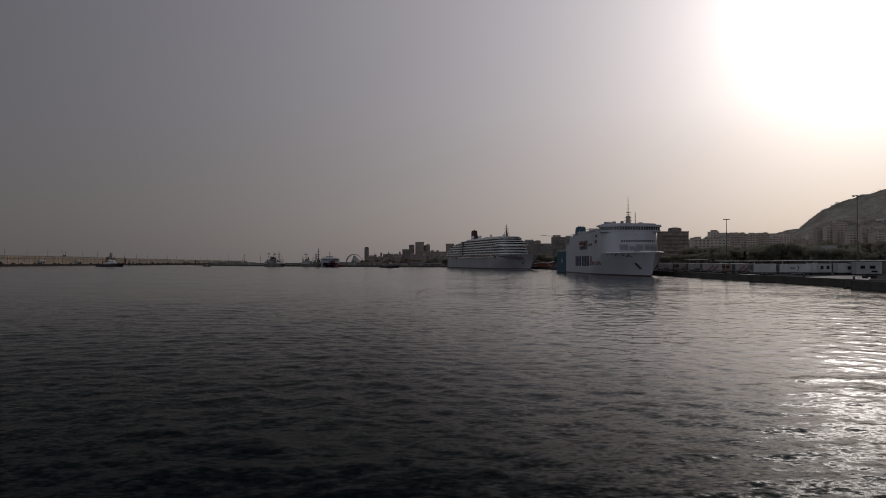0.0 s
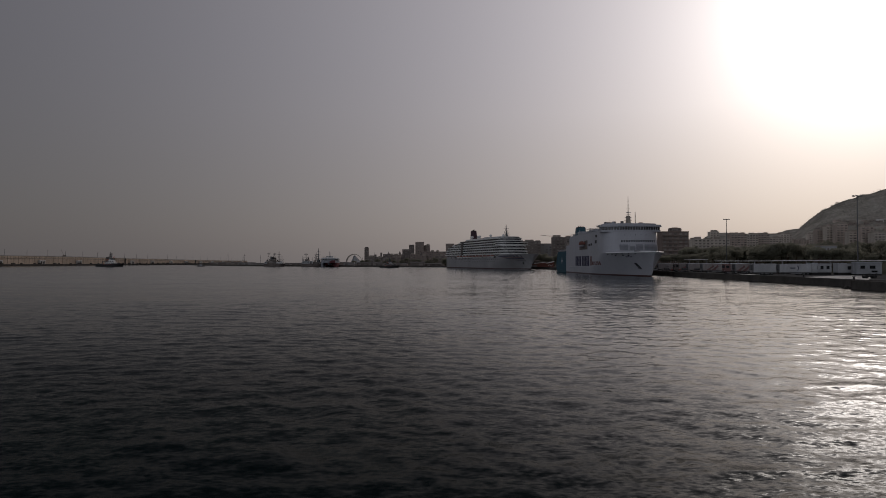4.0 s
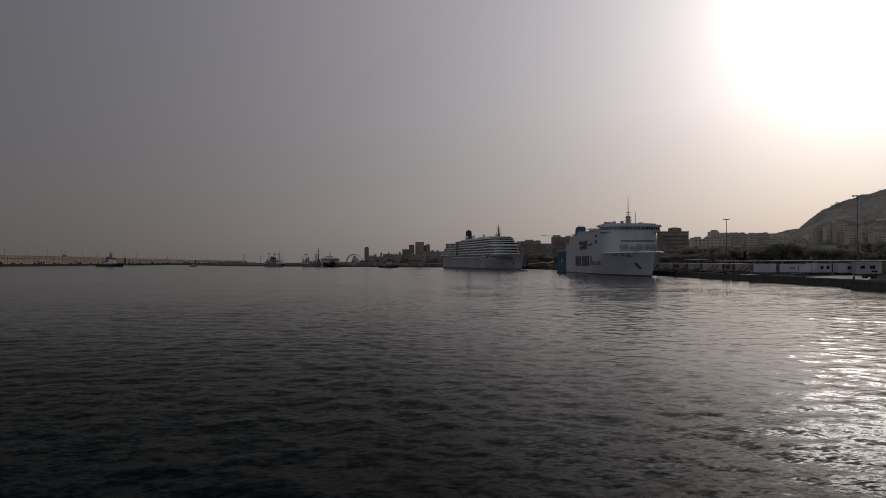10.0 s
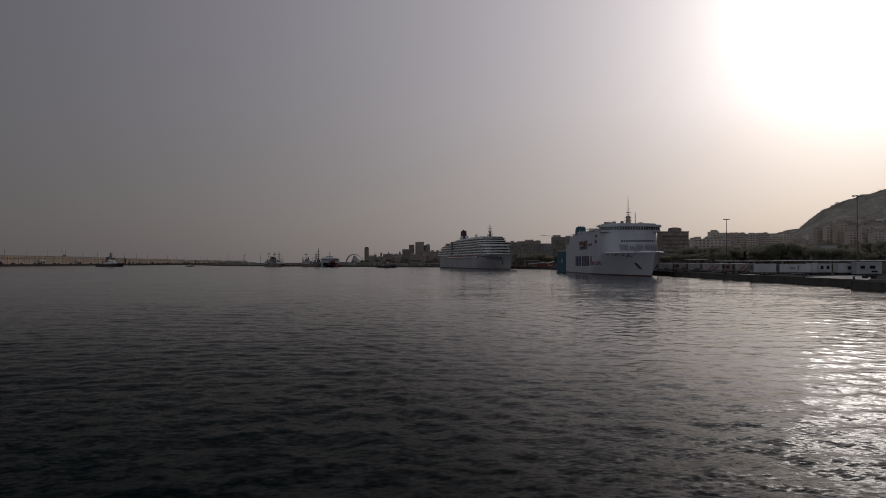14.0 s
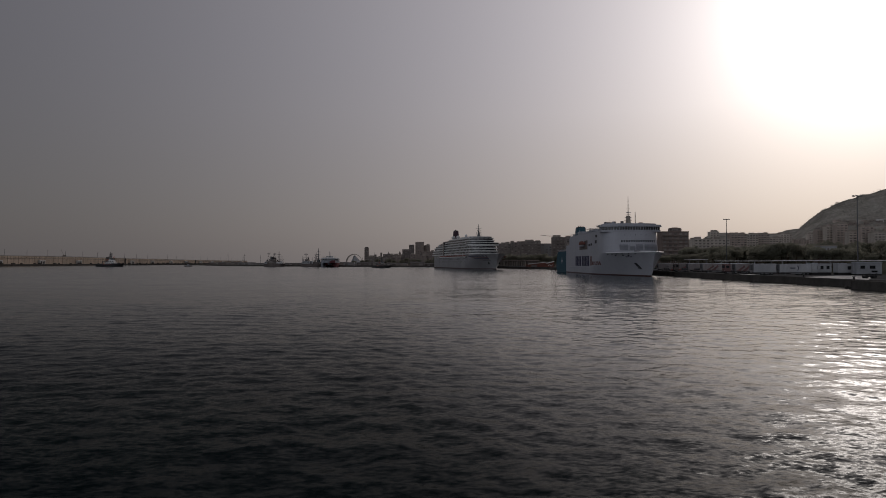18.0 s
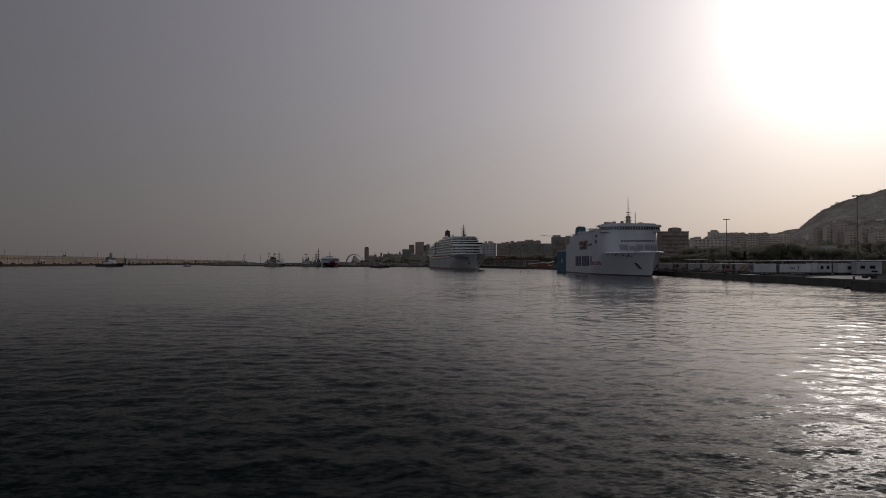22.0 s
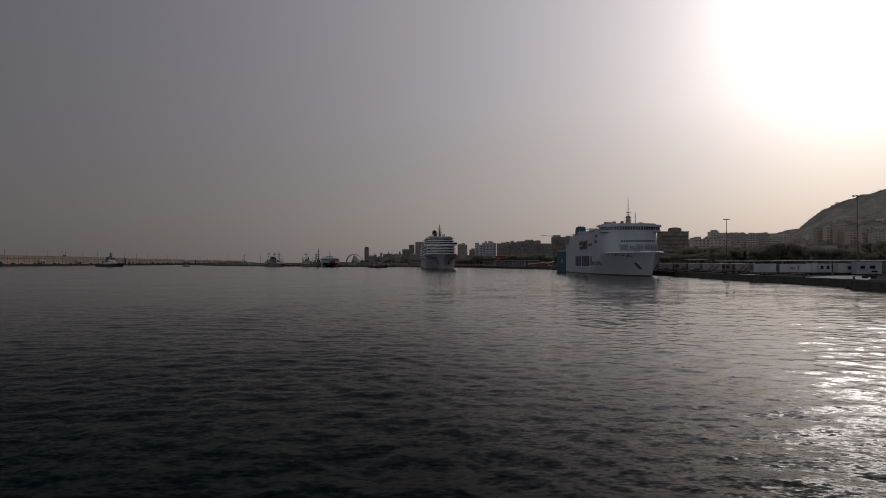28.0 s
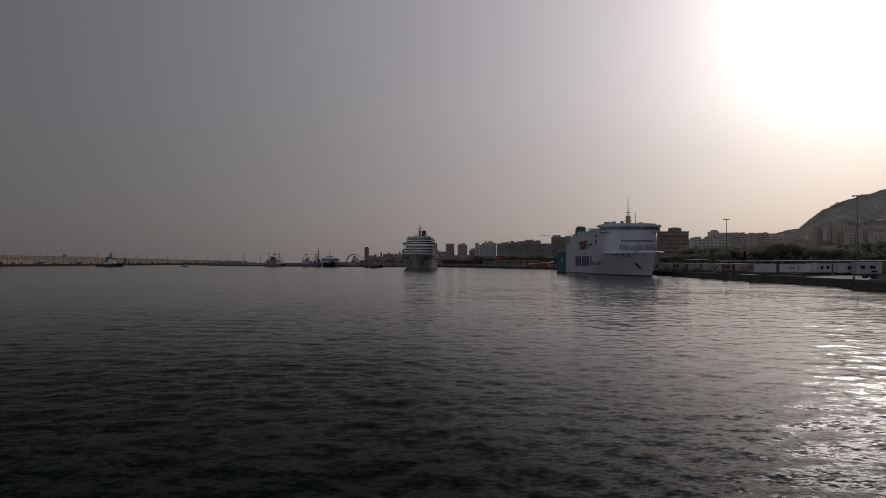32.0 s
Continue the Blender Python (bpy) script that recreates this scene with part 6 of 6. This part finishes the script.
def trailer(label, x, y, length=12.0, h=2.75, mat="box_white", mark="sweep", marks=2, turn=0.0, cab=False):
    t = thing("semi_trailer", label, "trailer", pose(x, y, QZ, 0, 0, turn), "trailers parked on the quay")
    body = part("box_body", cut_box(-length / 2, length / 2, 0, 2.5, 0.6, 0.6 + h, 0.05), M[mat], t)
    body.matrix_basis = pose(0, 0, 0.3)
    for k in range(marks):
        cx = -length * 0.22 + k * 2.1
        if mark == "flash_red":
            bm = prism(bmesh.new(), [(cx - 1.6, 0.75), (cx - 0.1, 0.75), (cx + 0.5, 1.5), (cx + 1.6 - 0.3 * k, 2.1), (cx + 1.2 - 0.3 * k, 3.0), (cx + 0.7 - 0.3 * k, 2.3)], -0.02, 0.03)
            part("painted_flash", bm, M[mark], body, "slanting red flash").matrix_basis = pose(0, 0, 0, 90, 0, 0)
        else:
            # a short word as a bar, and a curved arrow beside it
            if k == 0:
                part("lettering_bar", cut_box(cx + 0.4, cx + 2.2, -0.02, 0.02, 1.85, 2.2, 0.004), M[mark], body, "plain bar of faded lettering")
            else:
                arc = [(cx + 0.5 + 0.75 * math.cos(a) * e, 2.0 + 0.9 * math.sin(a) * e) for e, run in ((1.0, range(-4, 5)), (0.72, range(4, -5, -1))) for a in (j * 0.3 for j in run)]
                part("painted_arrow", prism(bmesh.new(), arc, -0.02, 0.03), M[mark], body, "curved painted arrow").matrix_basis = pose(0, 0, 0, 90, 0, 0)
    part("corner_post", cut_box(-length / 2 - 0.02, -length / 2 + 0.16, -0.03, 2.53, 0.56, 0.65 + h, 0.02), M["metal"], body)
    part("corner_post", cut_box(length / 2 - 0.16, length / 2 + 0.02, -0.03, 2.53, 0.56, 0.65 + h, 0.02), M["metal"], body)
    # strip along the roof edge, pale where light would catch it
    part("roof_edge", cut_box(-length / 2 - 0.03, length / 2 + 0.03, -0.06, 0.1, 0.58 + h, 0.68 + h, 0.02), M["lit_edge"], body, "roof edge painted pale as if lit")
    rib = data("side_rib", cut_box(-0.03, 0.03, -0.03, 0.02, 0.66, 0.56 + h, 0.01), M[mat])
    for k in range(1, int(length / 1.2)):
        piece("side_rib", rib, body, -length / 2 + k * 1.2, 0, 0)
    part("cooling_unit", cut_box(-length / 2 - 0.4, -length / 2, 0.5, 2.0, 1.7, 0.7 + h, 0.06), M["mast_grey"], t)
    part("rear_light", cut_box(length / 2, length / 2 + 0.05, 0.2, 0.5, 0.7, 0.85, 0.01), M["hull_red"], body)
    part("chassis", cut_box(-length / 2 + 0.3, length / 2 - 0.3, 0.5, 2.0, 0.5, 0.88, 0.04), M["black"], t)
    part("side_guard", cut_box(-length * 0.15, length * 0.2, 0.1, 0.16, 0.4, 0.75, 0.02), M["metal"], t)
    wheel = data("wheel", rod(bmesh.new(), (0, 0.1, 0.44), (0, 0.5, 0.44), 0.44, n=16), M["black"])
    rim = data("rim", rod(bmesh.new(), (0, 0.08, 0.44), (0, 0.3, 0.44), 0.23, n=12), M["metal"])
    for cx in (length / 2 - 1.4, length / 2 - 2.7, length / 2 - 4.0):
        for yy in (0, 1.9):
            w = piece("wheel", wheel, t, cx, yy, 0)
            piece("rim", rim, w, 0, 0, 0)
    for yy in (0.5, 1.9):
        part("landing_leg", cut_box(-length / 2 + 2.2, -length / 2 + 2.4, yy, yy + 0.14, 0, 0.9, 0.02), M["metal"], t)
    return t


def truck_cab(label, x, y, mat, turn=0.0):
    t = thing("truck_tractor", label, "truck", pose(x, y, QZ, 0, 0, turn), "trucks on the quay")
    part("cab", prism(bmesh.new(), [(-1.1, 0), (1.1, 0), (1.1, 2.4), (-1.1, 2.4)], 0.9, 3.6, shrink=0.94), M[mat], t)
    part("windscreen", cut_box(-1.12, -0.9, 0.2, 2.2, 2.1, 3.1, 0.03), M["glass"], t)
    part("side_window", cut_box(-0.6, 0.6, -0.02, 0.1, 2.1, 3.0, 0.03), M["glass"], t)
    part("frame", cut_box(-1.0, 3.8, 0.6, 1.8, 0.6, 0.95, 0.04), M["black"], t)
    wheel = data("wheel", rod(bmesh.new(), (0, 0.0, 0.5), (0, 0.4, 0.5), 0.5, n=14), M["black"])
    rim = data("rim", rod(bmesh.new(), (0, -0.02, 0.5), (0, 0.3, 0.5), 0.27, n=10), M["metal"])
    for cx in (0, 3.0):
        for yy in (0, 2.0):
            piece("rim", rim, piece("wheel", wheel, t, cx, yy, 0), 0, 0, 0)
    for yy in (0.15, 1.85):
        part("headlight", cut_box(-1.16, -1.0, yy, yy + 0.4, 1.0, 1.25, 0.03), M["metal"], t)
    part("bumper", cut_box(-1.2, -0.9, 0.0, 2.4, 0.5, 0.9, 0.05), M["black"], t)
    return t


trailer("white box trailer with dark lettering marks", 106.0, 216, 7.6, marks=0)
trailer("white box trailer with a dark arrow mark", 115.7, 215, 10.8, mark="sweep", marks=2)
trailer("white trailer with red stripes", 110.6, 240, 7.2, mat="box_dull", mark="flash_red", marks=2)
trailer("white curtain trailer with red flash", 109.0, 262, 10.4, mat="box_dull", mark="flash_red", marks=2)
trailer("pale trailer with red graphics", 118.5, 262, 7.5, mat="box_dull", mark="flash_red", marks=2)
trailer("grey box trailer standing on the quay", 113.0, 290, 9.0, mat="box_dull", marks=0)
trailer("white box trailer near the ferry ramp", 109.5, 318, 10.0, mat="box_dull", mark="sweep", marks=1)
trailer("weathered white trailer near the ferry ramp", 121.0, 322, 10.0, mat="box_dull", mark="flash_red", marks=2)
trailer("tall white box trailer behind the row", 131.0, 300, 12.0, mat="box_dull", marks=1)
truck_cab("red truck tractor on the quay", 104.2, 240, "flash_red")
truck_cab("white truck tractor on the quay", 121.5, 243, "box_white")
truck_cab("dark truck tractor beside trailers", 103.5, 290, "dark")
truck_cab("white truck tractor behind the trailers", 125.5, 262, "box_white")


def car(x, y, mat, turn=0.0):
    c = thing("car", "%s car parked on the quay" % {"box_white": "white", "dark": "dark brown", "red": "red", "ship_grey": "grey", "black": "black"}[mat], "car", pose(x, y, QZ, 0, 0, turn), "cars on the quay")
    part("body", cut_box(-2.1, 2.1, -0.85, 0.85, 0.3, 0.85, 0.12), M[mat], c)
    part("cabin", prism(bmesh.new(), [(-1.4, -0.8), (1.2, -0.8), (1.2, 0.8), (-1.4, 0.8)], 0.85, 1.45, shrink=0.8), M["glass"], c)
    part("car_roof", cut_box(-0.9, 0.75, -0.62, 0.62, 1.42, 1.5, 0.04), M[mat], c)
    wheel = data("wheel", rod(bmesh.new(), (0, -0.1, 0.32), (0, 0.1, 0.32), 0.32, n=12), M["black"])
    rim = data("rim", rod(bmesh.new(), (0, -0.12, 0.32), (0, 0.12, 0.32), 0.18, n=8), M["metal"])
    for cx in (-1.3, 1.3):
        for yy in (-0.8, 0.8):
            piece("rim", rim, piece("wheel", wheel, c, cx, yy, 0), 0, 0, 0)
    for yy in (-0.6, 0.6):
        part("headlight", cut_box(-2.13, -2.0, yy - 0.16, yy + 0.16, 0.55, 0.7, 0.03), M["metal"], c)
        part("tail_light", cut_box(2.0, 2.13, yy - 0.14, yy + 0.14, 0.55, 0.72, 0.03), M["hull_red"], c)
    return c


rng = random.Random(5)
for k in range(22):
    car(102 + rng.uniform(0, 26), 255 + k * 6.5, rng.choice(("box_white", "dark", "ship_grey", "red", "black", "box_white")), rng.choice((0, 8, 90)))


def cabin(label, x, y, w, h=3.4, windows=(), mat="box_white", foot=0.85):
    c = thing("site_cabin", label, "cabin", pose(x, y, QZ), "cabins on the quay")
    part("walls", cut_box(-w / 2, w / 2, 0, 2.6, foot, h, 0.06), M[mat], c)
    part("roof", cut_box(-w / 2 - 0.12, w / 2 + 0.12, -0.12, 2.7, h, h + 0.18, 0.03), M["ship_grey"], c)
    # solid black block: stands for the frame and the shadow under it
    part("underframe", cut_box(-w / 2 + 0.1, w / 2 - 0.1, 0.12, 2.5, 0, foot, 0.03), M["black"], c, "black block for the underframe and the shadow below")
    for cx, cz, ww, wh in windows:
        win = part("window", cut_box(cx - ww / 2, cx + ww / 2, -0.04, 0.1, cz - wh / 2, cz + wh / 2, 0.02), M["glass"], c)
        part("window_sill", cut_box(cx - ww / 2 - 0.08, cx + ww / 2 + 0.08, -0.14, 0.05, cz - wh / 2 - 0.1, cz - wh / 2, 0.02), M["metal"], win)
    return c


cabin("white site cabin with three windows", 125.7, 217.5, 6.4, 3.6, ((-2.0, 2.5, 1.0, 1.0), (0, 2.5, 1.0, 1.0), (2.0, 2.5, 1.0, 1.0)))
cabin("plain white storage cabin", 121.6, 214.5, 1.7, 3.8)
cabin("plain white storage container", 130.5, 214.5, 2.8, 3.8)
cabin("white cabin with one window", 133.8, 216, 2.6, 3.6, ((0, 2.4, 1.0, 1.1),))
cabin("large grey site cabin with dark windows", 137.8, 212, 8.3, 4.15, ((-2.1, 2.65, 1.5, 1.0), (1.1, 2.65, 1.8, 1.0), (1.7, 1.3, 1.9, 0.5)), "box_grey", 0.4)


def canopy(label, x0, x1, y, z, d=7.0):
    c = thing("canopy", label, "canopy", pose(0, y, QZ))
    part("canopy_roof", cut_box(x0, x1, 0, d, z - QZ, z - QZ + 0.34, 0.06), M["white"], c)
    col = data("column", cut_box(-0.15, 0.15, 0.5, 0.8, 0, z - QZ, 0.03), M["metal"])
    n = max(2, int((x1 - x0) / 8))
    for k in range(n + 1):
        piece("column", col, c, x0 + 0.5 + (x1 - x0 - 1) * k / n, 0, 0)
    return c


canopy("long pale flat canopy behind the trailers", 122, 175, 236, 6.35)
canopy("small pale canopy by the ferry berth", 129.5, 139.5, 345, 7.1)
canopy("long low pale canopy along the quay road", 128, 152, 302, 6.35)


def bike_stand():
    c = thing("cargo_loader", "black handling machine with a thin raised arm", "machine", pose(112.4, 172.0, QZ))
    part("body", cut_box(-1.7, 1.2, 0, 1.2, 0.4, 0.85, 0.1), M["black"], c)
    part("arm", rod(bmesh.new(), (0.8, 0.7, 0.8), (1.9, 0.7, 1.35), 0.1, 0.06), M["black"], c)
    part("seat_guard", rod(rod(bmesh.new(), (-1.2, 0.7, 0.8), (-1.2, 0.7, 1.15), 0.08), (-1.2, 0.7, 1.15), (0.2, 0.7, 1.2), 0.08), M["black"], c)
    wheel = data("wheel", rod(bmesh.new(), (0, -0.1, 0.45), (0, 0.25, 0.45), 0.45, n=12), M["black"])
    for cx in (-1.3, 0.9):
        for yy in (0, 1.1):
            piece("wheel", wheel, c, cx, yy, 0)
    return c


bike_stand()


def bollard(x, y):
    b = thing("bollard", "dark iron mooring bollard on the quay edge", "bollard", pose(x, y, QZ + 0.0), "quay bollards")
    part("post", rod(bmesh.new(), (0, 0, 0), (0, 0, 0.7), 0.26, 0.2, 10), M["black"], b)
    part("cap", rod(bmesh.new(), (0, 0, 0.68), (0, 0, 0.86), 0.36, 0.3, 10), M["black"], b)
    return b


b0 = bollard(98.95, 158)
for k in range(1, 12):
    copy_thing(b0, pose(98.95, 158 + k * 22, QZ))


def lorry():
    t = thing("lorry", "dusty pale box lorry driving along the quay edge", "truck", pose(100.6, 425, QZ, 0, 0, 90))
    part("cab", prism(bmesh.new(), [(-5.6, -1.2), (-3.6, -1.2), (-3.6, 1.2), (-5.6, 1.2)], 0.8, 3.3, shrink=0.96), M["box_dull"], t)
    part("windscreen", cut_box(-5.64, -5.45, -1.0, 1.0, 1.9, 2.9, 0.03), M["glass"], t)
    for y in (-1.2, 1.12):
        part("side_window", cut_box(-5.2, -4.2, y, y + 0.08, 2.0, 2.8, 0.02), M["glass"], t)
    part("box_body", cut_box(-3.4, 5.6, -1.25, 1.25, 1.1, 3.9, 0.05), M["box_dull"], t)
    part("chassis", cut_box(-5.2, 5.3, -0.8, 0.8, 0.6, 1.05, 0.04), M["black"], t)
    wheel = data("wheel", rod(bmesh.new(), (0, -0.18, 0.5), (0, 0.18, 0.5), 0.5, n=14), M["black"])
    for x in (-4.6, 2.6, 3.9):
        for y in (-1.0, 1.0):
            piece("wheel", wheel, t, x, y, 0)
    for y in (-0.9, 0.6):
        part("headlight", cut_box(-5.66, -5.5, y, y + 0.3, 1.0, 1.25, 0.03), M["metal"], t)
    part("bumper", cut_box(-5.7, -5.3, -1.2, 1.2, 0.45, 0.85, 0.05), M["black"], t)
    for y in (-1.45, 1.3):
        part("mirror", cut_box(-5.5, -5.35, y, y + 0.15, 2.0, 2.7, 0.03), M["black"], t)
    part("roof_deflector", prism(bmesh.new(), [(-5.0, -1.1), (-3.6, -1.1), (-3.6, 1.1), (-5.0, 1.1)], 3.28, 3.85, shift=(0.25, 0), shrink=0.8), M["box_dull"], t)
    return t


delivery = lorry()


# ---- what moves ----
def motions():
    rows = ((0, 56.1, 16.7), (3.5, 56.0, 17.1), (6, 55.1, 17.1), (8, 52.5, 16.6), (10, 49.1, 15.8), (12, 45.5, 14.9), (14, 41.6, 14.1), (17, 34.5, 13.2),
            (20, 25.2, 11.0), (22, 18.2, 9.2), (25, 7.3, 6.4), (28, -2.8, 3.9), (30, -11.0, 1.7), (32, -20.3, -0.8))
    walk(cruise, [(t, pose(x, 574, 0, 0, 0, a)) for t, x, a in rows])
    walk(escort_tug, [(t, pose(x, 696, 0, 0, 0, 88)) for t, x in ((0, -57.0), (7, -57.2), (10, -58), (14, -60), (17, -64), (20, -67.2), (25.5, -67.4), (28, -69), (32, -73.5))])
    walk(boat, [(t, pose(x, 880, 0, 0, 0, 90)) for t, x in ((0, -317), (3.5, -324), (7, -330), (10, -335), (14, -339.5), (20, -342.5), (25.5, -344), (32, -346))])
    walk(delivery, [(t, pose(100.6, y, QZ, 0, 0, 90)) for t, y in ((0, 425), (8.4, 425), (10.4, 318), (11.0, 275), (11.6, 233), (12.0, 206.5), (12.4, 183), (13.0, 158), (13.8, 112), (14.6, 70), (32, 70))])
    walk(water, [(t, pose(0.18 * t, -0.42 * t, 0)) for t in (0, 8, 16, 24, 32)])


motions()
